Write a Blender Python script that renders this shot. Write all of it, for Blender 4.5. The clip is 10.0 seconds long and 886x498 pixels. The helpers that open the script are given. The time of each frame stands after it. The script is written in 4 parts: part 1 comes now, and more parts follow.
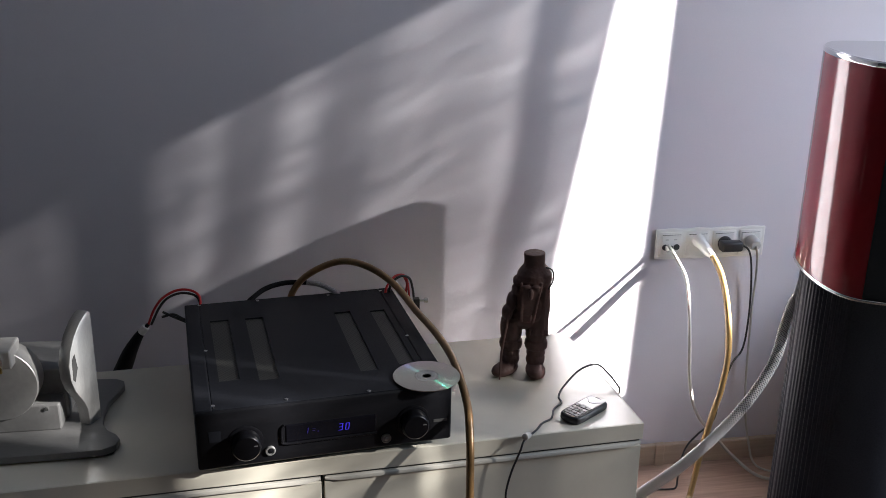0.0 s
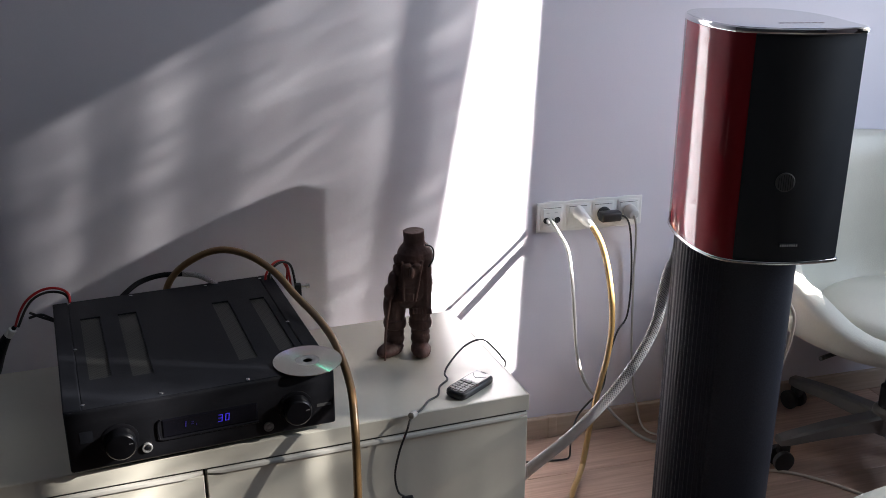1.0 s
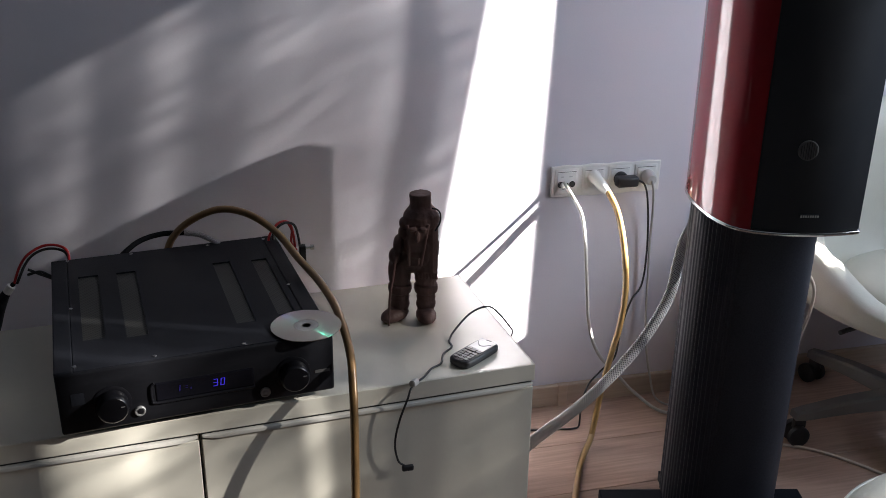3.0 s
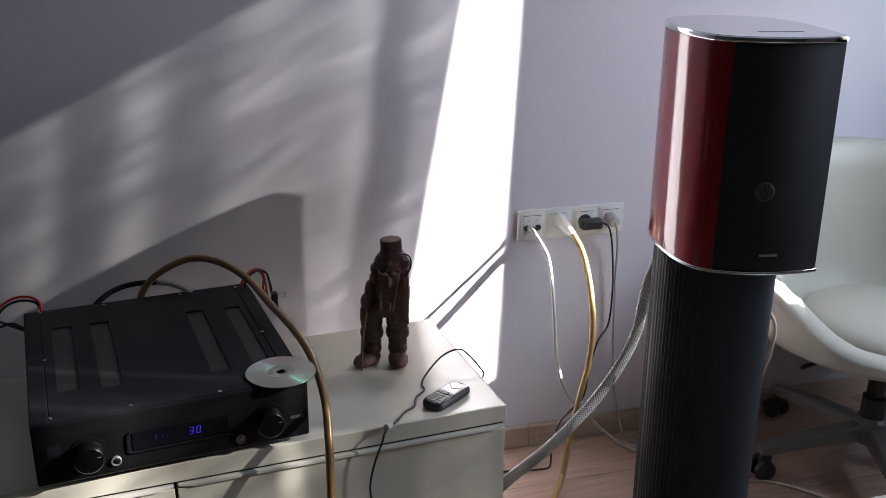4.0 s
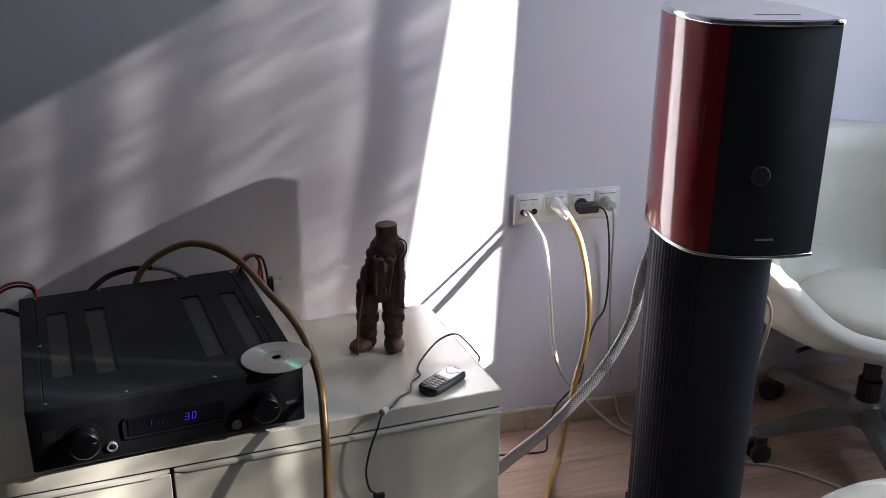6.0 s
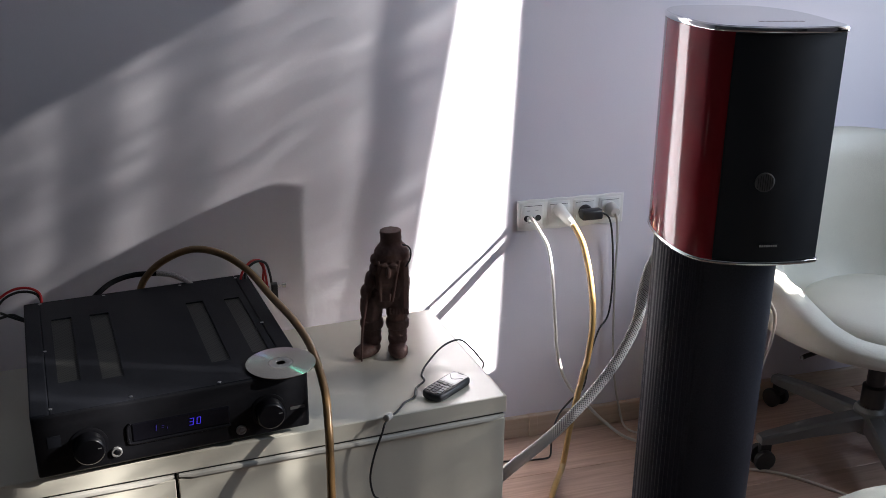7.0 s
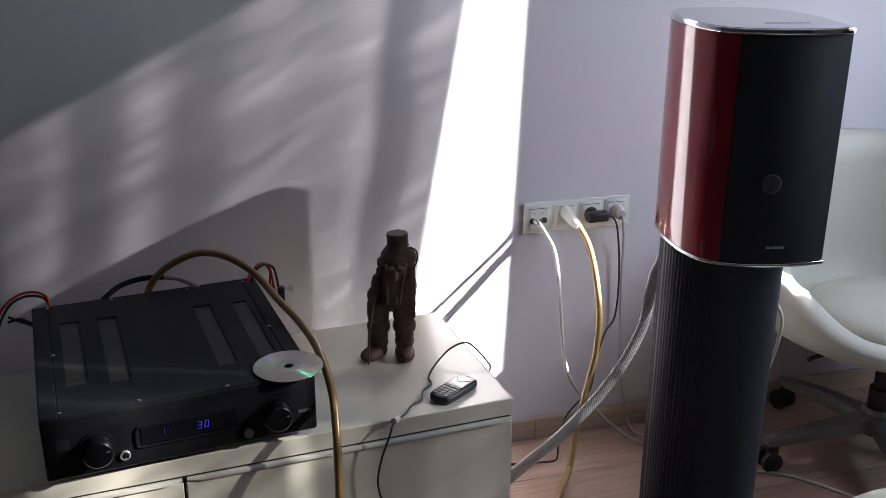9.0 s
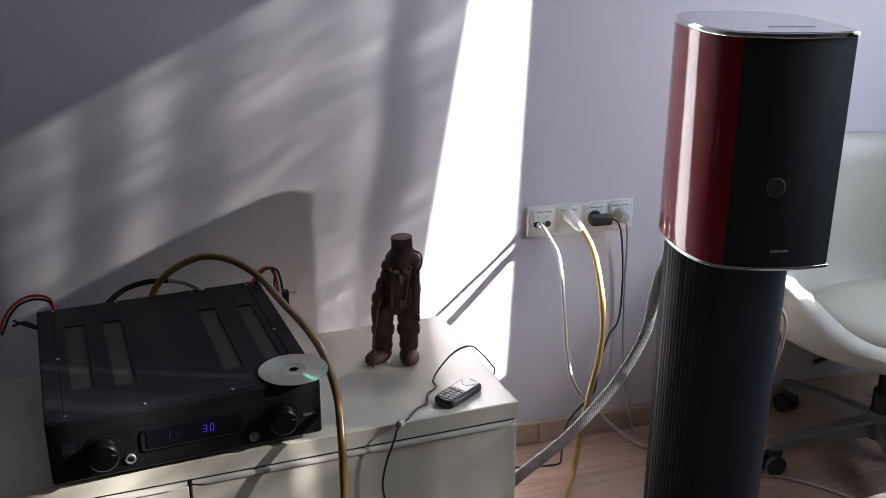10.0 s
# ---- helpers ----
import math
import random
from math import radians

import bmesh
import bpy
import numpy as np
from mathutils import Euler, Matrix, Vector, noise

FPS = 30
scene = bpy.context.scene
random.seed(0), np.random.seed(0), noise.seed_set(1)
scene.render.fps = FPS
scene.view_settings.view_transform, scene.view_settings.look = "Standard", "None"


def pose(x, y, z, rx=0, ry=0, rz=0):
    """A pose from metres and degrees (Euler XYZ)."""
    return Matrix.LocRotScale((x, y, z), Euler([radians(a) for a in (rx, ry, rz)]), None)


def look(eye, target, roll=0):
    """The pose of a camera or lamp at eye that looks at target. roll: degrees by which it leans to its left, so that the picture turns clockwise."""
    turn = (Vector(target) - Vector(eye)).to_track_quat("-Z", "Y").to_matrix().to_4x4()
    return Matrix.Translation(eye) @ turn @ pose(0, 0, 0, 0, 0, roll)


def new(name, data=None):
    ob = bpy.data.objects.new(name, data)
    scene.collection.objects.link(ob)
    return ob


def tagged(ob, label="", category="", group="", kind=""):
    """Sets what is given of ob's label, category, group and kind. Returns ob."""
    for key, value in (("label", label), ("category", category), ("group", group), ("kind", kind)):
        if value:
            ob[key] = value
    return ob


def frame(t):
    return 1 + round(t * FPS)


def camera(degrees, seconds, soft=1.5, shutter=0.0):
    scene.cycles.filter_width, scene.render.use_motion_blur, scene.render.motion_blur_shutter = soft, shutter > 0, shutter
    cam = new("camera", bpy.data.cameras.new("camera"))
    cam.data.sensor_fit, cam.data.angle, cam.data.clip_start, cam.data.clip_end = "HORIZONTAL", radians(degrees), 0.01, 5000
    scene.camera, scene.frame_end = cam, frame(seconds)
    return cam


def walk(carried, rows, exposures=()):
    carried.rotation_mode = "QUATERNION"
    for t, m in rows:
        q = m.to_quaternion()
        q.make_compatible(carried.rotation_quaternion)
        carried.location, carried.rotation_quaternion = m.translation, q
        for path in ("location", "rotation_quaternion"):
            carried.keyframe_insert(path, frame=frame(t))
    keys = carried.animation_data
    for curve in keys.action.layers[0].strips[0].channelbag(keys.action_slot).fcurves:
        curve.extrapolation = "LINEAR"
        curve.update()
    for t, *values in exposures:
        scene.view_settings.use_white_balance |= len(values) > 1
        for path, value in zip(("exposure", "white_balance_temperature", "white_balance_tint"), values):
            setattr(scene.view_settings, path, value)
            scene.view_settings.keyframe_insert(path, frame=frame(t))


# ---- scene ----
cam = camera(48.78, 10.0, soft=0.7)
# seconds, eye, yaw, pitch, roll
ROWS = [
    (0.0, -0.9138, -2.1887, 1.4099, -9.782, -19.159, 0.996),
    (0.2, -0.8889, -2.1836, 1.3985, -11.288, -19.265, 0.382),
    (0.5, -0.8740, -2.1782, 1.3842, -14.327, -19.371, 0.016),
    (0.7, -0.8556, -2.1825, 1.3798, -15.178, -19.550, -0.066),
    (1.0, -0.8685, -2.1847, 1.3842, -15.969, -19.713, 0.075),
    (1.5, -0.8588, -2.1817, 1.3716, -15.688, -19.592, 0.146),
    (1.7, -0.8255, -2.1794, 1.3572, -14.686, -19.595, -0.190),
    (1.9, -0.7914, -2.1665, 1.3494, -13.827, -20.873, 0.106),
    (2.0, -0.7952, -2.1549, 1.3475, -14.142, -21.595, 0.499),
    (2.1, -0.7896, -2.1458, 1.3430, -14.065, -22.144, 0.598),
    (2.2, -0.7958, -2.1342, 1.3492, -14.329, -22.766, 0.715),
    (3.3, -0.8249, -2.1410, 1.3838, -14.599, -21.107, 0.611),
    (3.5, -0.8285, -2.1561, 1.3961, -15.740, -19.564, 0.698),
    (3.7, -0.8265, -2.1639, 1.3998, -16.400, -19.003, 0.703),
    (4.0, -0.8392, -2.1676, 1.3895, -16.640, -19.573, 0.422),
    (4.5, -0.8394, -2.1663, 1.3864, -16.414, -20.409, 0.319),
    (5.0, -0.8333, -2.1700, 1.3838, -16.211, -20.285, 0.036),
    (5.5, -0.8345, -2.1666, 1.3867, -16.846, -20.534, 0.065),
    (5.7, -0.8312, -2.1656, 1.3895, -16.818, -20.618, 0.204),
    (6.8, -0.8392, -2.1643, 1.3945, -16.722, -20.347, 0.444),
    (7.0, -0.8370, -2.1666, 1.3915, -16.599, -20.189, 0.339),
    (7.5, -0.8397, -2.1591, 1.3850, -16.635, -20.037, 0.233),
    (8.0, -0.8459, -2.1630, 1.3895, -16.600, -20.273, 0.311),
    (8.5, -0.8438, -2.1629, 1.3880, -16.484, -20.286, -0.025),
    (9.0, -0.8417, -2.1670, 1.3920, -16.324, -20.019, 0.057),
    (9.5, -0.8438, -2.1689, 1.3910, -16.254, -19.766, 0.068),
    (10.0, -0.8481, -2.1665, 1.3931, -16.247, -19.832, 0.024),
]
walk(cam, [(t, pose(x, y, z, 0, 0, yaw) @ pose(0, 0, 0, 90 + pitch, 0, 0) @ pose(0, 0, 0, 0, 0, roll)) for t, x, y, z, yaw, pitch, roll in ROWS],
     exposures=((0.0, 4.22), (1.0, 4.16), (2.2, 4.12), (3.3, 4.03), (10.0, 4.02)))

# ---- light ----
SUN = Vector((-2.55, 1.0, -1.28)).normalized()          # the way the sunlight travels
WIN_X = 1.60                                             # inner face of the window wall
world = bpy.data.worlds.new("sky_world")
scene.world = world
world.use_nodes = True
wn = world.node_tree.nodes
sky = wn.new("ShaderNodeTexSky")
sky.sky_type, sky.sun_disc = "NISHITA", False
sky.sun_elevation = math.asin(-SUN.z)
sky.sun_rotation = math.atan2(-SUN.x, -SUN.y)
world.node_tree.links.new(sky.outputs[0], wn["Background"].inputs[0])
wn["Background"].inputs[1].default_value = 0.05
sun = new("sun", bpy.data.lights.new("sun", "SUN"))
sun.data.energy, sun.data.angle, sun.data.color = 5.0, radians(0.45), (1.0, 0.96, 0.92)
sun.matrix_world = Matrix.Translation((4, -2, 4)) @ SUN.to_track_quat("-Z", "Y").to_matrix().to_4x4()
day = new("window_daylight", bpy.data.lights.new("window_daylight", "AREA"))
day.data.shape, day.data.size, day.data.size_y = "RECTANGLE", 0.34, 1.5
day.data.energy, day.data.color = 1.38, (0.66, 0.795, 1.0)
day.matrix_world = look((1.42, -0.93, 1.50), (0.0, -0.93, 1.45))
scene.view_settings.exposure = 0.0


# ---- materials ----
def mat(name, color, rough=0.5, metal=0.0, grain=0.0, grain_scale=200.0, bump=0.0, stain=0.08, stain_scale=6.0, coat=0.0, spread=0.0, stretch=(1, 1, 1), spec=0.5):
    """Paint, plastic, wood or metal with variation at two scales."""
    m = bpy.data.materials.new(name)
    m.use_nodes = True
    n, l = m.node_tree.nodes, m.node_tree.links
    b = n["Principled BSDF"]
    b.inputs["Metallic"].default_value = metal
    b.inputs["Specular IOR Level"].default_value = spec
    b.inputs["Coat Weight"].default_value = coat
    b.inputs["Coat Roughness"].default_value = 0.015
    tc, mp = n.new("ShaderNodeTexCoord"), n.new("ShaderNodeMapping")
    mp.inputs["Scale"].default_value = stretch
    l.new(tc.outputs["Object"], mp.inputs[0])
    big, fine = n.new("ShaderNodeTexNoise"), n.new("ShaderNodeTexNoise")
    big.inputs["Scale"].default_value, big.inputs["Detail"].default_value = stain_scale, 5
    fine.inputs["Scale"].default_value, fine.inputs["Detail"].default_value = grain_scale, 4
    l.new(mp.outputs[0], big.inputs[0])
    l.new(mp.outputs[0], fine.inputs[0])

    def vary(source, amount, colour_in, colour):
        r = n.new("ShaderNodeMapRange")
        r.inputs[1].default_value, r.inputs[2].default_value = 0.25, 0.75
        r.inputs[3].default_value, r.inputs[4].default_value = 1 - amount, 1 + amount
        l.new(source, r.inputs[0])
        h = n.new("ShaderNodeHueSaturation")
        if colour_in is None:
            h.inputs["Color"].default_value = colour
        else:
            l.new(colour_in, h.inputs["Color"])
        l.new(r.outputs[0], h.inputs["Value"])
        return h.outputs[0]

    c = vary(big.outputs[0], stain, None, (*color, 1))
    c = vary(fine.outputs[0], grain, c, None)
    if spread:
        info = n.new("ShaderNodeObjectInfo")
        c = vary(info.outputs["Random"], spread, c, None)
    l.new(c, b.inputs["Base Color"])
    r = n.new("ShaderNodeMapRange")
    r.inputs[3].default_value, r.inputs[4].default_value = max(0.02, rough * 0.85), min(1, rough * 1.18)
    l.new(big.outputs[0], r.inputs[0])
    l.new(r.outputs[0], b.inputs["Roughness"])
    if bump:
        bp = n.new("ShaderNodeBump")
        bp.inputs["Strength"].default_value, bp.inputs["Distance"].default_value = 1.0, bump
        l.new(fine.outputs[0], bp.inputs["Height"])
        l.new(bp.outputs[0], b.inputs["Normal"])
    return m


WALL = mat("lilac_grey_paint", (0.665, 0.643, 0.697), 0.75, grain=0.02, grain_scale=260, bump=0.00015, stain=0.025, stain_scale=2.5)
# unseen walls and ceiling: colours darkened so that less light bounces back
WALL_FAR = mat("darkened_wall_paint", (0.13, 0.125, 0.12), 0.8, stain=0.03, stain_scale=2.5)
CEIL = mat("dimmed_ceiling_paint", (0.46, 0.46, 0.455), 0.9, stain=0.03, stain_scale=2)
LAMINATE = mat("oak_laminate", (0.39, 0.265, 0.205), 0.38, grain=0.22, grain_scale=14, bump=0.0002, stain=0.12, stain_scale=3, spread=0.14, stretch=(0.5, 9, 1))
BASEB = mat("beige_skirting", (0.46, 0.36, 0.28), 0.45, grain=0.10, grain_scale=18, stain=0.08, stretch=(0.6, 1, 8))
WHITE_LACQUER = mat("white_lacquer", (0.68, 0.65, 0.555), 0.22, grain=0.012, grain_scale=60, stain=0.03, stain_scale=4, coat=0.25)
GROOVE = mat("dark_carcass", (0.10, 0.095, 0.09), 0.7, stain=0.1)
ALU_PULL = mat("pull_lip", (0.52, 0.50, 0.45), 0.30, 0.0, grain=0.03, stain=0.05)
BLACK_METAL = mat("black_powder_coat", (0.0115, 0.0125, 0.0160), 0.42, 0.0, grain=0.25, grain_scale=900, bump=0.00010, stain=0.15, stain_scale=14, spec=0.09)
BLACK_BRUSHED = mat("black_brushed_panel", (0.0075, 0.0077, 0.0095), 0.36, 0.0, grain=0.3, grain_scale=120, bump=0.00006, stain=0.15, stretch=(1, 1, 14), spec=0.20)
KNOB = mat("black_knob", (0.0045, 0.0045, 0.0058), 0.30, 0.0, grain=0.1, stain=0.1, spec=0.22)
STEEL = mat("bright_steel", (0.72, 0.71, 0.69), 0.22, 1.0, grain=0.05, stain=0.06)
RIM = mat("satin_chrome_rim", (0.66, 0.66, 0.66), 0.12, 1.0, stain=0.03)
CHROME = mat("chrome", (0.86, 0.86, 0.86), 0.06, 1.0, stain=0.02)
ALU = mat("brushed_aluminium", (0.40, 0.40, 0.395), 0.46, 0.8, grain=0.08, grain_scale=90, bump=0.00006, stain=0.06, stretch=(1, 8, 1))
MESH_VENT = mat("vent_mesh", (0.034, 0.034, 0.031), 0.55, 0.0, stain=0.1)
RED = mat("red_lacquer", (0.27, 0.012, 0.020), 0.35, 0.0, grain=0.04, grain_scale=30, stain=0.08, stain_scale=3, coat=1.0, spec=0.03)
GRILLE = mat("black_grille_cloth", (0.034, 0.036, 0.041), 0.7, 0.0, grain=0.35, grain_scale=1400, bump=0.00015, stain=0.1, spec=0.15)
PILLAR = mat("black_anodised_extrusion", (0.037, 0.038, 0.046), 0.46, 0.0, grain=0.15, grain_scale=300, stain=0.1, spec=0.10)
SPEAKER_TOP = mat("silver_glossy_top", (0.52, 0.53, 0.55), 0.16, 0.9, stain=0.04, coat=0.3)
PRINT = mat("dark_print", (0.13, 0.075, 0.075), 0.5)
BADGE = mat("silver_badge", (0.36, 0.36, 0.36), 0.40, 0.6)
WOOD = mat("carved_dark_wood", (0.130, 0.070, 0.060), 0.6, grain=0.30, grain_scale=40, bump=0.0004, stain=0.25, stain_scale=18, stretch=(1, 1, 0.25))
PLASTIC = mat("white_socket_plastic", (0.78, 0.77, 0.74), 0.30, stain=0.03)
PLASTIC_OLD = mat("grey_plug_plastic", (0.52, 0.51, 0.49), 0.4, stain=0.06)
HOLE = mat("socket_hole", (0.02, 0.02, 0.02), 0.6)
BLACK_PLASTIC = mat("black_plastic", (0.018, 0.018, 0.02), 0.4, grain=0.05, stain=0.08)
GOLD = mat("golden_cable_jacket", (0.34, 0.21, 0.075), 0.30, 0.0, grain=0.10, grain_scale=400, stain=0.14, stain_scale=20, coat=0.7)
# golden jacket again, browner, with the shade over the amplifier in its colour
GOLD_SHADED = mat("shaded_golden_cable_jacket", (0.235, 0.135, 0.055), 0.32, 0.25, grain=0.10, grain_scale=400, stain=0.14, stain_scale=20, coat=0.4)
WHITE_CORD = mat("white_cord", (0.46, 0.445, 0.41), 0.45, stain=0.05)
BEIGE_CORD = mat("beige_cord", (0.50, 0.45, 0.38), 0.5, stain=0.06)
BLACK_CORD = mat("black_cord", (0.015, 0.015, 0.016), 0.45, stain=0.08)
RED_CORD = mat("red_cord", (0.50, 0.02, 0.025), 0.4, stain=0.06)
BRAID = mat("black_braided_sleeve", (0.010, 0.010, 0.012), 0.6, grain=0.5, grain_scale=500, bump=0.0003, stain=0.1, spec=0.12)
GREY_BRAID = mat("grey_braided_sleeve", (0.32, 0.31, 0.32), 0.6, grain=0.5, grain_scale=500, bump=0.0005, stain=0.1)
LEATHER = mat("white_leatherette", (0.60, 0.59, 0.51), 0.42, grain=0.04, grain_scale=350, bump=0.0004, stain=0.05, stain_scale=9)
BASE_METAL = mat("grey_painted_metal", (0.21, 0.21, 0.21), 0.40, 0.4, stain=0.06)
CASTER = mat("caster_rubber", (0.02, 0.02, 0.02), 0.5)
SCREEN = mat("phone_screen", (0.42, 0.43, 0.43), 0.12, stain=0.05, coat=0.6)
KEYPAD = mat("phone_keys", (0.055, 0.055, 0.06), 0.3, stain=0.05)
DISPLAY = mat("smoked_display_window", (0.004, 0.004, 0.006), 0.16, spec=0.2)
FRAME_WHITE = mat("white_window_frame", (0.80, 0.80, 0.78), 0.35, stain=0.03)
ALU_DARK = mat("dark_anodised_aluminium", (0.21, 0.21, 0.21), 0.5, 0.6, grain=0.08, grain_scale=90, bump=0.00005, stain=0.08, stretch=(1, 8, 1))
BADGE_DIM = mat("dull_grey_badge", (0.085, 0.085, 0.085), 0.45, 0.3)
BRASS = mat("brass", (0.60, 0.40, 0.14), 0.3, 1.0)


def glow(name, color, strength):
    m = bpy.data.materials.new(name)
    m.use_nodes = True
    b = m.node_tree.nodes["Principled BSDF"]
    b.inputs["Base Color"].default_value = (0.01, 0.01, 0.03, 1)
    b.inputs["Emission Color"].default_value = (*color, 1)
    b.inputs["Emission Strength"].default_value = strength
    return m


BLUE_LED = glow("blue_display_segment", (0.06, 0.03, 1.0), 0.032)
BLUE_DIM = glow("dim_blue_display_segment", (0.07, 0.03, 0.8), 0.012)


def disc_material():
    """Silver optical disc with fine circular tracks; its rainbow sheen is a painted tint."""
    m = mat("silver_optical_disc", (0.60, 0.55, 0.51), 0.18, 1.0, stain=0.02)
    b = m.node_tree.nodes["Principled BSDF"]
    b.inputs["Anisotropic"].default_value = 0.97
    b.inputs["Anisotropic Rotation"].default_value = 0.25
    t = m.node_tree.nodes.new("ShaderNodeTangent")
    t.direction_type, t.axis = "RADIAL", "Z"
    m.node_tree.links.new(t.outputs[0], b.inputs["Tangent"])
    b.inputs["Coat Weight"].default_value = 0.3
    n, l = m.node_tree.nodes, m.node_tree.links
    # diffraction colours painted in: one lobe, wide across the tracks and narrow along them, tinted by a fixed ramp
    lobe, mix, tc, xyz, ramp = (n.new("ShaderNodeBsdfAnisotropic"), n.new("ShaderNodeMixShader"), n.new("ShaderNodeTexCoord"), n.new("ShaderNodeSeparateXYZ"), n.new("ShaderNodeValToRGB"))
    lobe.inputs["Roughness"].default_value, lobe.inputs["Anisotropy"].default_value = 0.30, 0.95
    lobe.inputs["Rotation"].default_value = 0.0
    l.new(t.outputs[0], lobe.inputs["Tangent"])
    l.new(tc.outputs["Generated"], xyz.inputs[0])
    l.new(xyz.outputs[1], ramp.inputs[0])
    e = ramp.color_ramp.elements
    e[0].position, e[0].color = 0.30, (0.05, 0.85, 0.50, 1)
    e[1].position, e[1].color = 0.95, (0.35, 0.20, 1.0, 1)
    mid = e.new(0.72)
    mid.color = (0.10, 0.75, 0.62, 1)
    l.new(ramp.outputs[0], lobe.inputs["Color"])
    mix.inputs[0].default_value = 0.14
    l.new(b.outputs[0], mix.inputs[1])
    l.new(lobe.outputs[0], mix.inputs[2])
    l.new(mix.outputs[0], n["Material Output"].inputs[0])
    return m


DISC = disc_material()


def sleeve_material():
    """Open white braid over dark wires, woven crosswise along the sleeve."""
    m = mat("white_mesh_sleeve", (0.92, 0.92, 0.93), 0.5, stain=0.06)
    n, l = m.node_tree.nodes, m.node_tree.links
    uv = n.new("ShaderNodeUVMap")
    mp = n.new("ShaderNodeMapping")
    mp.inputs["Rotation"].default_value = (0, 0, radians(45))
    l.new(uv.outputs[0], mp.inputs[0])
    xyz = n.new("ShaderNodeSeparateXYZ")
    l.new(mp.outputs[0], xyz.inputs[0])

    def gap(sock):
        f, g = n.new("ShaderNodeMath"), n.new("ShaderNodeMath")
        f.operation, g.operation = "FRACT", "GREATER_THAN"
        g.inputs[1].default_value = 0.42
        l.new(sock, f.inputs[0])
        l.new(f.outputs[0], g.inputs[0])
        return g.outputs[0]

    hole = n.new("ShaderNodeMath")
    hole.operation = "MULTIPLY"
    l.new(gap(xyz.outputs[0]), hole.inputs[0])
    l.new(gap(xyz.outputs[1]), hole.inputs[1])
    b = n["Principled BSDF"]
    mixed = n.new("ShaderNodeMix")
    mixed.data_type = "RGBA"
    l.new(hole.outputs[0], mixed.inputs["Factor"])
    l.new(b.inputs["Base Color"].links[0].from_socket, mixed.inputs[6])
    mixed.inputs[7].default_value = (0.16, 0.165, 0.20, 1)
    l.new(mixed.outputs[2], b.inputs["Base Color"])
    return m


SLEEVE = sleeve_material()


def perforate(m, pitch):
    """Round dark holes in a fine grid."""
    n, l = m.node_tree.nodes, m.node_tree.links
    tc = n.new("ShaderNodeTexCoord")
    v = n.new("ShaderNodeTexVoronoi")
    v.voronoi_dimensions = "2D"
    v.inputs["Scale"].default_value, v.inputs["Randomness"].default_value = 1 / pitch, 0.0
    mp = n.new("ShaderNodeMapping")
    mp.inputs["Rotation"].default_value = (0, 0, radians(45))
    l.new(tc.outputs["Object"], mp.inputs[0])
    l.new(mp.outputs[0], v.inputs["Vector"])
    r = n.new("ShaderNodeMapRange")
    r.inputs[1].default_value, r.inputs[2].default_value = 0.28, 0.40
    r.inputs[3].default_value, r.inputs[4].default_value = 0.08, 1.0
    l.new(v.outputs["Distance"], r.inputs[0])
    b = n["Principled BSDF"]
    h = n.new("ShaderNodeHueSaturation")
    l.new(b.inputs["Base Color"].links[0].from_socket, h.inputs["Color"])
    l.new(r.outputs[0], h.inputs["Value"])
    l.new(h.outputs[0], b.inputs["Base Color"])


perforate(MESH_VENT, 0.0050)


